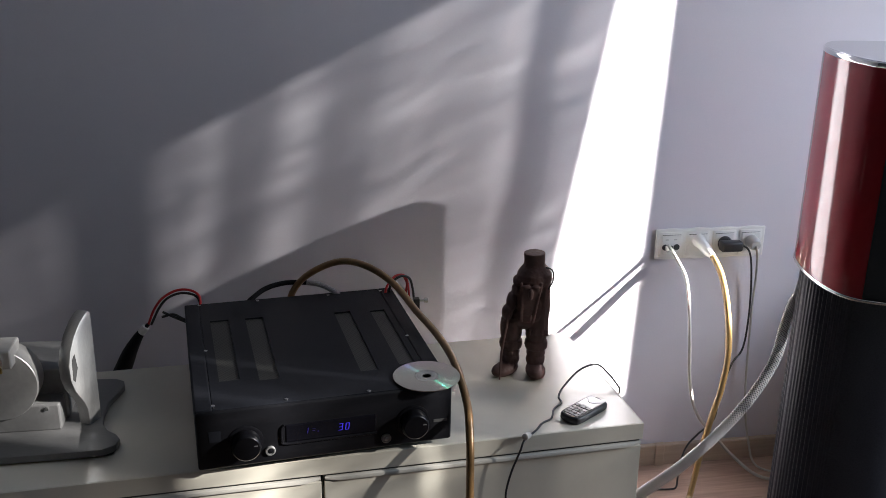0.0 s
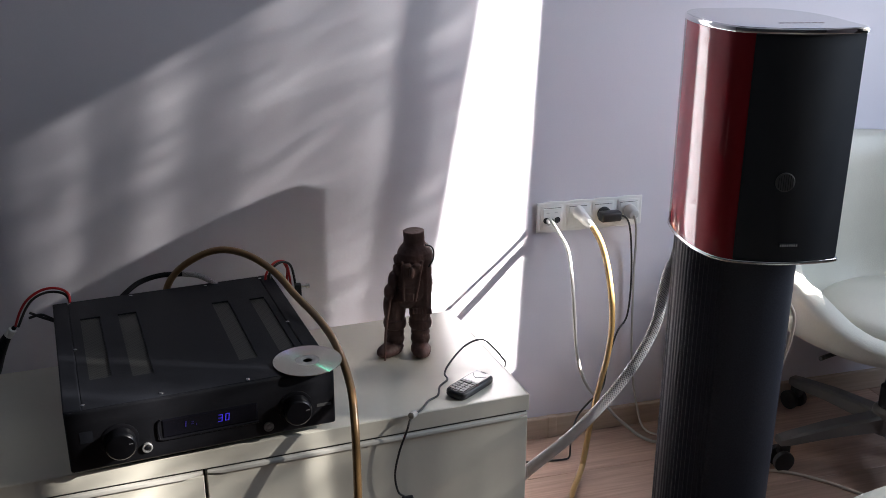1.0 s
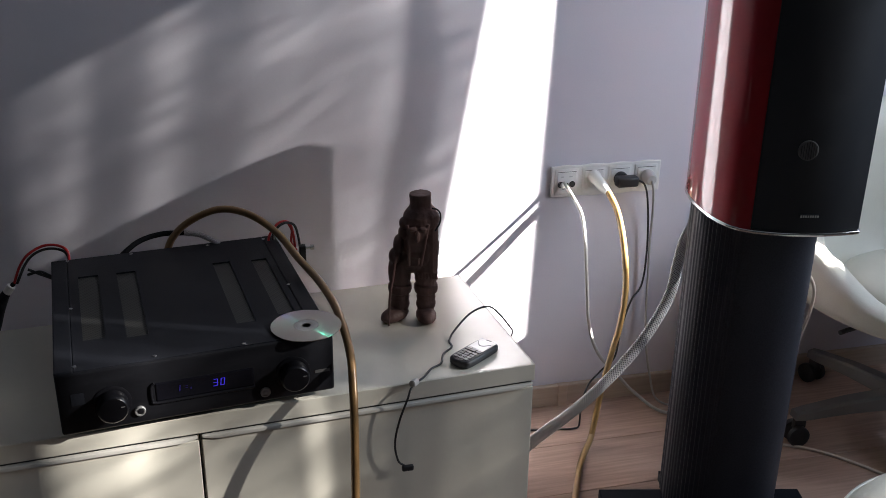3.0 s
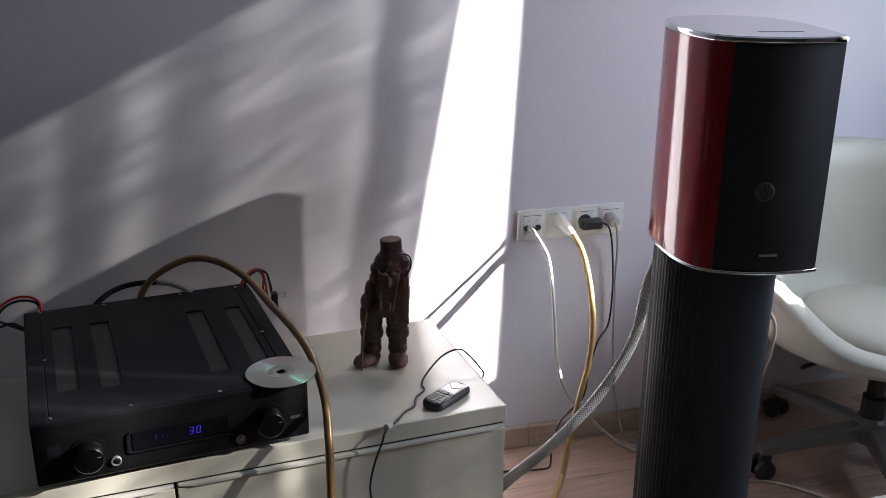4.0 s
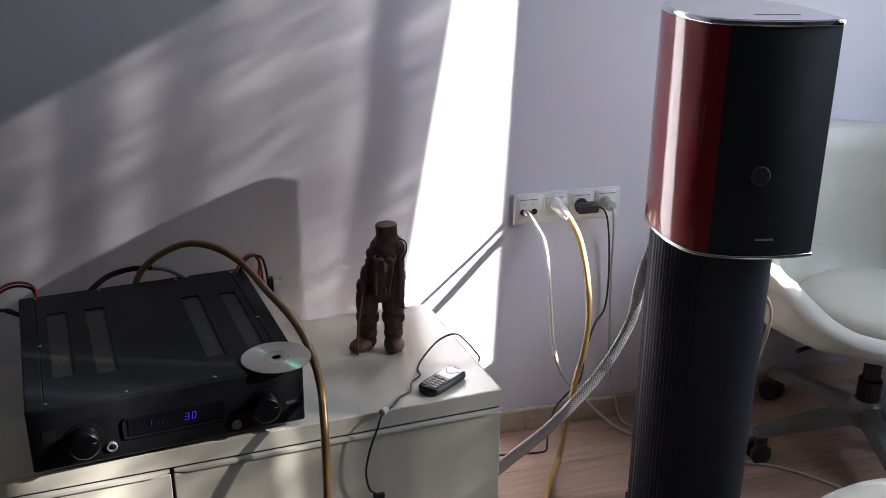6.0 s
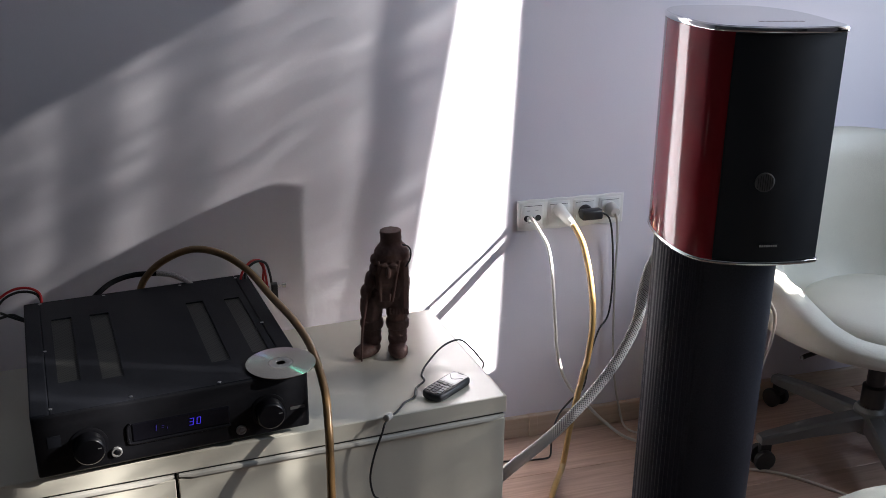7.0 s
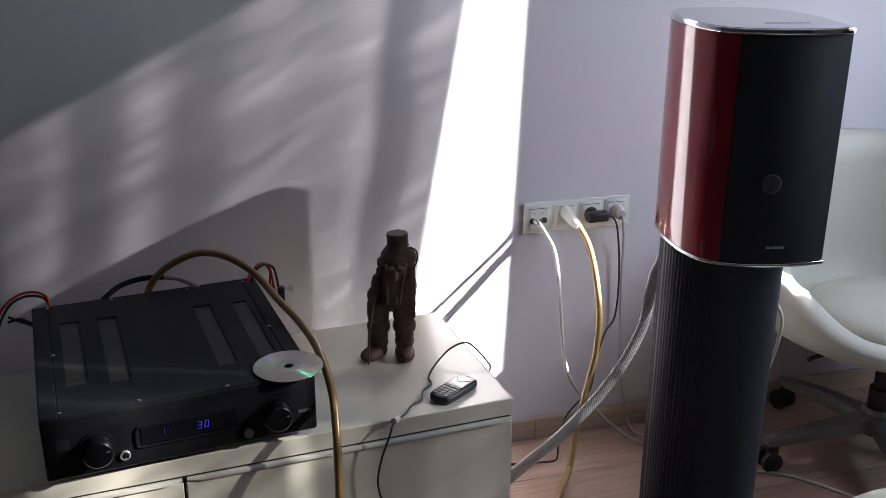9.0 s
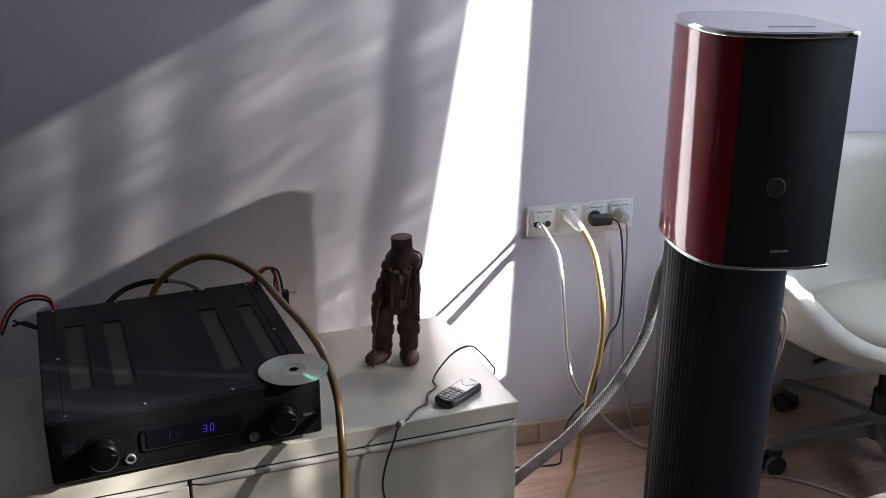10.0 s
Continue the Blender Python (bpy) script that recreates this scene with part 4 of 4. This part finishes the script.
cable("speaker_cable", "white braided mesh sleeve with loudspeaker cable", [(0.17, -0.41, 0.70), (0.168, -0.400, 0.650), (0.165, -0.385, 0.615), (0.164, -0.370, 0.556), (0.163, -0.350, 0.465), (0.127, -0.330, 0.361), (0.069, -0.310, 0.263), (-0.011, -0.300, 0.176), (-0.101, -0.290, 0.102), (-0.153, -0.280, 0.055), (-0.210, -0.270, 0.022), (-0.30, -0.22, 0.016), (-0.40, -0.17, 0.016)], 0.0175, SLEEVE, 0.42, 205.0, 24, (0.60, 1.25))
cable("white_cable", "thin white cord hanging behind the stand", [(0.375, -0.455, 0.70), (0.385, -0.47, 0.63), (0.400, -0.480, 0.570), (0.447, -0.460, 0.504), (0.462, -0.440, 0.437), (0.458, -0.430, 0.383), (0.445, -0.420, 0.330), (0.40, -0.36, 0.20), (0.42, -0.33, 0.03), (0.46, -0.315, 0.005), (0.521, -0.323, 0.004), (0.582, -0.354, 0.004), (0.632, -0.401, 0.004), (0.690, -0.480, 0.004), (0.80, -0.66, 0.004)], 0.0040, BEIGE_CORD)
pc = cable("phone_cable", "thin black charging cord with white bead hanging over the sideboard", [(-0.248, -0.470, 0.46), (-0.249, -0.485, 0.490), (-0.258, -0.490, 0.5055), (-0.270, -0.470, 0.520), (-0.289, -0.449, 0.532), (-0.325, -0.449, 0.522), (-0.368, -0.485, 0.506), (-0.386, -0.512, 0.4985), (-0.388, -0.538, 0.4985), (-0.410, -0.562, 0.4985), (-0.424, -0.596, 0.4985), (-0.446, -0.612, 0.4985), (-0.466, -0.638, 0.4985), (-0.494, -0.667, 0.498), (-0.504, -0.676, 0.480), (-0.519, -0.676, 0.437), (-0.527, -0.674, 0.390), (-0.521, -0.672, 0.352), (-0.509, -0.670, 0.338)], 0.0020, BLACK_CORD)
part("bead", turned([(0.003, -0.010), (0.0062, -0.008), (0.0068, 0.0), (0.0062, 0.008), (0.003, 0.010)], pose(-0.489, -0.662, 0.5030, 80, 0, -40), 16), WHITE_CORD, pc, "small white bead", smooth=50)
part("connector", box(-0.514, -0.492, -0.675, -0.666, 0.327, 0.338, 0.003), BLACK_PLASTIC, pc)

# wires behind the amplifier
cable("black_cable", "black braided cable curving behind the amplifier", [(-1.02, -0.215, 0.585), (-0.982, -0.205, 0.618), (-0.953, -0.190, 0.632), (-0.913, -0.185, 0.640), (-0.868, -0.185, 0.639)], 0.0055, BRAID)
cable("grey_cable", "grey braided cable end behind the amplifier", [(-0.868, -0.185, 0.639), (-0.834, -0.192, 0.633), (-0.797, -0.210, 0.612), (-0.775, -0.222, 0.575)], 0.0058, GREY_BRAID)
for lab, mt, pts in (("red loudspeaker wire behind the amplifier", RED_CORD, [(-1.094, -0.222, 0.600), (-1.094, -0.214, 0.628), (-1.113, -0.200, 0.638), (-1.143, -0.192, 0.636), (-1.173, -0.190, 0.619), (-1.192, -0.190, 0.594), (-1.206, -0.190, 0.561)]),
                     ("black loudspeaker wire behind the amplifier", BLACK_CORD, [(-1.090, -0.222, 0.600), (-1.100, -0.208, 0.626), (-1.130, -0.198, 0.632), (-1.160, -0.196, 0.622), (-1.180, -0.196, 0.600), (-1.200, -0.194, 0.561)]),
                     ("red loudspeaker wire behind the amplifier", RED_CORD, [(-0.701, -0.222, 0.600), (-0.697, -0.215, 0.630), (-0.676, -0.200, 0.650), (-0.655, -0.190, 0.647), (-0.647, -0.190, 0.628), (-0.643, -0.190, 0.590)]),
                     ("black loudspeaker wire behind the amplifier", BLACK_CORD, [(-0.690, -0.222, 0.600), (-0.688, -0.212, 0.634), (-0.665, -0.200, 0.649), (-0.644, -0.192, 0.641), (-0.636, -0.190, 0.616), (-0.632, -0.190, 0.580)]),
                     ("red loudspeaker wire behind the amplifier", RED_CORD, [(-0.655, -0.190, 0.644), (-0.648, -0.185, 0.625), (-0.650, -0.185, 0.600), (-0.640, -0.185, 0.580)]),
                     ("black loose wire behind the amplifier", BLACK_CORD, [(-1.112, -0.242, 0.578), (-1.132, -0.234, 0.585), (-1.150, -0.225, 0.590), (-1.171, -0.220, 0.600)]),
                     ("black loose wire behind the amplifier", BLACK_CORD, [(-1.112, -0.242, 0.581), (-1.132, -0.232, 0.589), (-1.150, -0.222, 0.594), (-1.173, -0.224, 0.590)])):
    cable("speaker_wire", lab, pts, 0.0027, mt)
sl = cable("speaker_cable", "dark braided loudspeaker cable with white tag", [(-1.206, -0.190, 0.561), (-1.222, -0.188, 0.543), (-1.240, -0.185, 0.515), (-1.262, -0.170, 0.470), (-1.30, -0.13, 0.36), (-1.32, -0.11, 0.15)], 0.0125, BRAID, 0.6, taper=(0.5, 3.4))
part("tag", tube([(-1.211, -0.195, 0.557), (-1.222, -0.193, 0.543)], 0.0085, seg=12), PLASTIC, sl, "white cable tag")
conn = empty("cable_connector", pose(-0.622, -0.20, 0.590), "black and steel cable connector behind the amplifier", "connector")
part("body", box(-0.014, 0.0, -0.008, 0.008, -0.030, 0.006, 0.002), BLACK_PLASTIC, conn)
part("thumbscrew", turned([(0.003, 0.0), (0.003, 0.010), (0.006, 0.010), (0.006, 0.018), (0.0, 0.018)], Matrix.Rotation(radians(90), 4, "Y"), 14), STEEL, conn)


# ---- turntable-like aluminium machine ----
def machine():
    thing = empty("aluminium_machine", pose(-1.270, -0.500, SB_TOP), "brushed aluminium audio machine with curved bracket on the sideboard", "audio device")
    plan = [(-0.62, -0.142)] + [(-0.02, -0.128), (0.030, -0.126), (0.052, -0.112), (0.056, -0.090), (0.048, -0.074), (0.030, -0.056), (0.018, -0.030), (0.014, 0.010), (0.016, 0.052), (0.028, 0.092), (0.036, 0.120), (0.032, 0.140), (0.016, 0.152), (-0.02, 0.155)] + [(-0.62, 0.155)]
    part("base_plate", prism(plan, 0.004, 0.018, 0.003), ALU_DARK, thing, "grey aluminium base plate", smooth=40)
    for x, y in ((0.035, -0.105), (0.02, 0.13), (-0.55, -0.11), (-0.55, 0.13)):
        part("foot", turned([(0.012, 0), (0.012, 0.004), (0, 0.004)], Matrix.Translation((x, y, 0)), 16), BLACK_PLASTIC, thing)
    # upright bracket: a plate with a bowed front edge
    side = [(0.0, 0.018), (0.0, 0.226), (-0.006, 0.231), (-0.014, 0.229), (-0.030, 0.219), (-0.048, 0.200), (-0.062, 0.176), (-0.069, 0.150), (-0.068, 0.122), (-0.060, 0.098), (-0.050, 0.082), (-0.040, 0.066), (-0.034, 0.050), (-0.032, 0.018)]
    b = prism(side, -0.015, 0.009, 0.0020)
    turn_up = Matrix(((0, 0, 1, 0), (1, 0, 0, 0), (0, 1, 0, 0), (0, 0, 0, 1)))
    bmesh.ops.transform(b, matrix=Matrix.Translation((0.004, 0.0, 0.0)) @ Matrix.Rotation(radians(-28), 4, "Z") @ turn_up, verts=b.verts[:])
    br = part("bracket", b, ALU, thing, "upright bracket with bowed front edge", smooth=40)
    b = prism([(-0.063, 0.122), (-0.058, 0.116), (-0.049, 0.140), (-0.053, 0.168), (-0.061, 0.160)], 0.0089, 0.0096)
    bmesh.ops.transform(b, matrix=Matrix.Translation((0.004, 0.0, 0.0)) @ Matrix.Rotation(radians(-28), 4, "Z") @ turn_up, verts=b.verts[:])
    part("slot", b, HOLE, br)
    body = part("body", box(-0.62, -0.044, 0.000, 0.130, 0.018, 0.118, 0.004), ALU_DARK, thing, "grey aluminium block")
    part("lower_block", box(-0.62, -0.050, -0.045, 0.000, 0.018, 0.070, 0.003), ALU_DARK, thing)
    lie = Matrix.Rotation(radians(90), 4, "X")
    part("drum", turned([(0.066, 0.0), (0.068, 0.003), (0.068, 0.049), (0.067, 0.050), (0.0, 0.0505)], Matrix.Translation((-0.148, 0.0, 0.114)) @ lie, 56), ALU, thing, "round polished drum", smooth=40)
    cap = part("cap_block", box(-0.200, -0.112, -0.075, -0.010, 0.156, 0.190, 0.003), ALU, thing)
    part("round_plate", turned([(0.024, 0.0), (0.024, 0.003), (0.022, 0.004), (0, 0.004)], Matrix.Translation((-0.150, -0.075, 0.170)) @ lie, 32), STEEL, cap)
    part("brass_arm", box(-0.22, -0.126, -0.085, -0.080, 0.153, 0.161, 0.001), BRASS, cap, "brass arm")
    part("screw", turned([(0.0035, 0), (0.0035, 0.003), (0, 0.003)], Matrix.Translation((-0.072, -0.045, 0.062)) @ lie, 12), STEEL, thing)


machine()


# ---- white chairs ----
def tub_chair(name, m, label):
    """An upholstered tub on a star base with castors; local -y is its front."""
    thing = empty(name, m, label, "chair")
    R = 0.305
    cols, lev = 64, 14

    def rim(a):
        f = 0.5 - 0.5 * math.sin(a)                      # 0 at the back, 1 at the front
        return float(np.interp(f, (0, 0.10, 0.17, 0.23, 0.28, 0.36, 0.50, 0.60, 0.70, 0.80, 1.0), (0.795, 0.78, 0.70, 0.59, 0.53, 0.505, 0.498, 0.470, 0.440, 0.420, 0.405)))

    def shell_at(a, s, off):
        """s from the pan's middle (0) to the rim (1)."""
        h = rim(a)
        if s < 0.42:
            k = s / 0.42
            r, z = (R - 0.035) * k, 0.352 + 0.022 * k ** 3
        else:
            k = (s - 0.42) / 0.58
            r = (R - 0.035) + 0.050 * math.sin(min(1, k * 2.2) * math.pi / 2) - 0.01 * k * k
            z = 0.374 + (h - 0.374) * (k ** 1.3)
        r *= 1 - 0.14 * max(0.0, (0.05 - 0.5 * math.sin(a)) / 0.55)      # the tub is shallower at the front
        return Vector(((r + off) * math.cos(a), (r + off) * math.sin(a), z - (off * (1 - s) if s < 0.42 else 0)))

    b = bmesh.new()
    outer = [[b.verts.new(shell_at(2 * math.pi * i / cols, j / lev, 0.026)) for j in range(lev + 1)] for i in range(cols)]
    inner = [[b.verts.new(shell_at(2 * math.pi * i / cols, j / lev, -0.040)) for j in range(lev + 1)] for i in range(cols)]
    crest = []
    for i in range(cols):
        p = (outer[i][lev].co + inner[i][lev].co) / 2
        crest.append(b.verts.new(p + Vector((0, 0, 0.016))))
    for i in range(cols):
        n2 = (i + 1) % cols
        for j in range(lev):
            b.faces.new((outer[i][j], outer[n2][j], outer[n2][j + 1], outer[i][j + 1]))
            b.faces.new((inner[i][j], inner[i][j + 1], inner[n2][j + 1], inner[n2][j]))
        b.faces.new((outer[i][lev], outer[n2][lev], crest[n2], crest[i]))
        b.faces.new((crest[i], crest[n2], inner[n2][lev], inner[i][lev]))
    bmesh.ops.remove_doubles(b, verts=b.verts[:], dist=1e-5)
    bmesh.ops.recalc_face_normals(b, faces=b.faces[:])
    part("shell", b, LEATHER, thing, "white padded leatherette shell", smooth=70)
    cushion = turned([(0.0, 0.362), (0.185, 0.362), (0.206, 0.376), (0.212, 0.398), (0.204, 0.422), (0.180, 0.438), (0.10, 0.452), (0.0, 0.456)], seg=56)
    part("seat_cushion", cushion, LEATHER, thing, smooth=70)
    ring = [(0.2125 * math.cos(2 * math.pi * k / 40), 0.2125 * math.sin(2 * math.pi * k / 40), 0.400) for k in range(41)]
    part("piping", tube(ring, 0.0035, steps=2, seg=8), LEATHER, thing, smooth=60)
    part("lever", tube([(-0.05, 0.02, 0.325), (-0.20, 0.00, 0.320), (-0.245, -0.01, 0.318)], 0.006), BLACK_PLASTIC, thing)
    part("tilt_plate", box(-0.09, 0.09, -0.09, 0.09, 0.312, 0.336, 0.006), BLACK_PLASTIC, thing)
    part("column", turned([(0.030, 0.075), (0.030, 0.20), (0.022, 0.205), (0.022, 0.315), (0, 0.315)], seg=24), BLACK_PLASTIC, thing, smooth=35)
    part("hub", turned([(0.042, 0.075), (0.045, 0.085), (0.042, 0.135), (0.034, 0.145), (0, 0.145)], seg=28), BASE_METAL, thing, smooth=35)
    for k in range(5):
        a = radians(72 * k + 32)
        r = pose(0, 0, 0, 0, 0, math.degrees(a))
        leg = bmesh.new()
        secs = []
        for x, w, z0, z1 in ((0.03, 0.024, 0.085, 0.128), (0.17, 0.021, 0.082, 0.116), (0.285, 0.018, 0.072, 0.098), (0.312, 0.015, 0.072, 0.093)):
            secs.append([leg.verts.new((x, y, z)) for y, z in ((-w, z0), (w, z0), (w, z1 - 0.006), (w * 0.7, z1), (-w * 0.7, z1), (-w, z1 - 0.006))])
        for p, q in zip(secs, secs[1:]):
            for j in range(6):
                leg.faces.new((p[j], p[(j + 1) % 6], q[(j + 1) % 6], q[j]))
        leg.faces.new(secs[0][::-1])
        leg.faces.new(secs[-1])
        bmesh.ops.recalc_face_normals(leg, faces=leg.faces[:])
        bmesh.ops.transform(leg, matrix=r, verts=leg.verts[:])
        part("leg", leg, BASE_METAL, thing)
        cast = part("castor", box(0.278, 0.308, -0.010, 0.010, 0.040, 0.073, 0.004), CASTER, thing)
        cast.data.transform(r)
        for s in (-1, 1):
            wheel = turned([(0.018, -0.001), (0.027, 0.001), (0.028, 0.006), (0.027, 0.014), (0.020, 0.017), (0, 0.017)], Matrix.Translation((0.300, s * 0.010, 0.028)) @ Matrix.Rotation(radians(-90 * s), 4, "X"), 24)
            bmesh.ops.transform(wheel, matrix=r, verts=wheel.verts[:])
            part("wheel", wheel, CASTER, cast, smooth=35)
    return thing


chair = tub_chair("tub_chair", pose(0.87, -0.338, 0, 0, 0, 0), "white leatherette tub chair on a grey star base")


def stool():
    thing = empty("round_stool", pose(0.27, -1.25, 0), "round white leatherette stool with piped edge", "stool")
    part("seat_pad", turned([(0.0, 0.365), (0.225, 0.365), (0.243, 0.375), (0.250, 0.400), (0.248, 0.425), (0.232, 0.446), (0.19, 0.457), (0.10, 0.463), (0.0, 0.464)], seg=64), LEATHER, thing, smooth=70)
    ring = [(0.2495 * math.cos(2 * math.pi * k / 48), 0.2495 * math.sin(2 * math.pi * k / 48), 0.424) for k in range(49)]
    part("piping", tube(ring, 0.0032, steps=2, seg=8), LEATHER, thing, smooth=60)
    part("underframe", turned([(0.0, 0.345), (0.19, 0.345), (0.20, 0.365), (0.0, 0.365)], seg=40), BLACK_PLASTIC, thing)
    part("column", turned([(0.028, 0.02), (0.028, 0.20), (0.020, 0.21), (0.020, 0.345), (0, 0.345)], seg=24), CHROME, thing, smooth=35)
    part("foot_disc", turned([(0.0, 0.0), (0.20, 0.0), (0.20, 0.006), (0.10, 0.018), (0.03, 0.026), (0.0, 0.026)], seg=48), CHROME, thing, smooth=35)


stool()


# ---- floor planks ----
def planks():
    pl, pw = 1.285, 0.192
    me = None
    for j in range(25):
        y0 = -0.002 - pw * (j + 1)
        shift = (j * 0.43) % 1.0
        for i in range(-4, 3):
            x0 = i * pl + shift * pl - 0.2
            a, b2 = max(x0, ROOM_L), min(x0 + pl, WIN_X)
            if b2 - a < 0.02:
                continue
            full = abs(b2 - a - pl) < 1e-6
            if full and me is not None:
                ob = new("plank", me)
            else:
                ob = part("plank", box(0.0006, b2 - a - 0.0006, 0.0006, pw - 0.0006, -0.012, 0.0, 0.0009, 1), LAMINATE)
                if full:
                    me = ob.data
            ob.parent = floor_ob
            ob.location = (a, y0, 0)


planks()
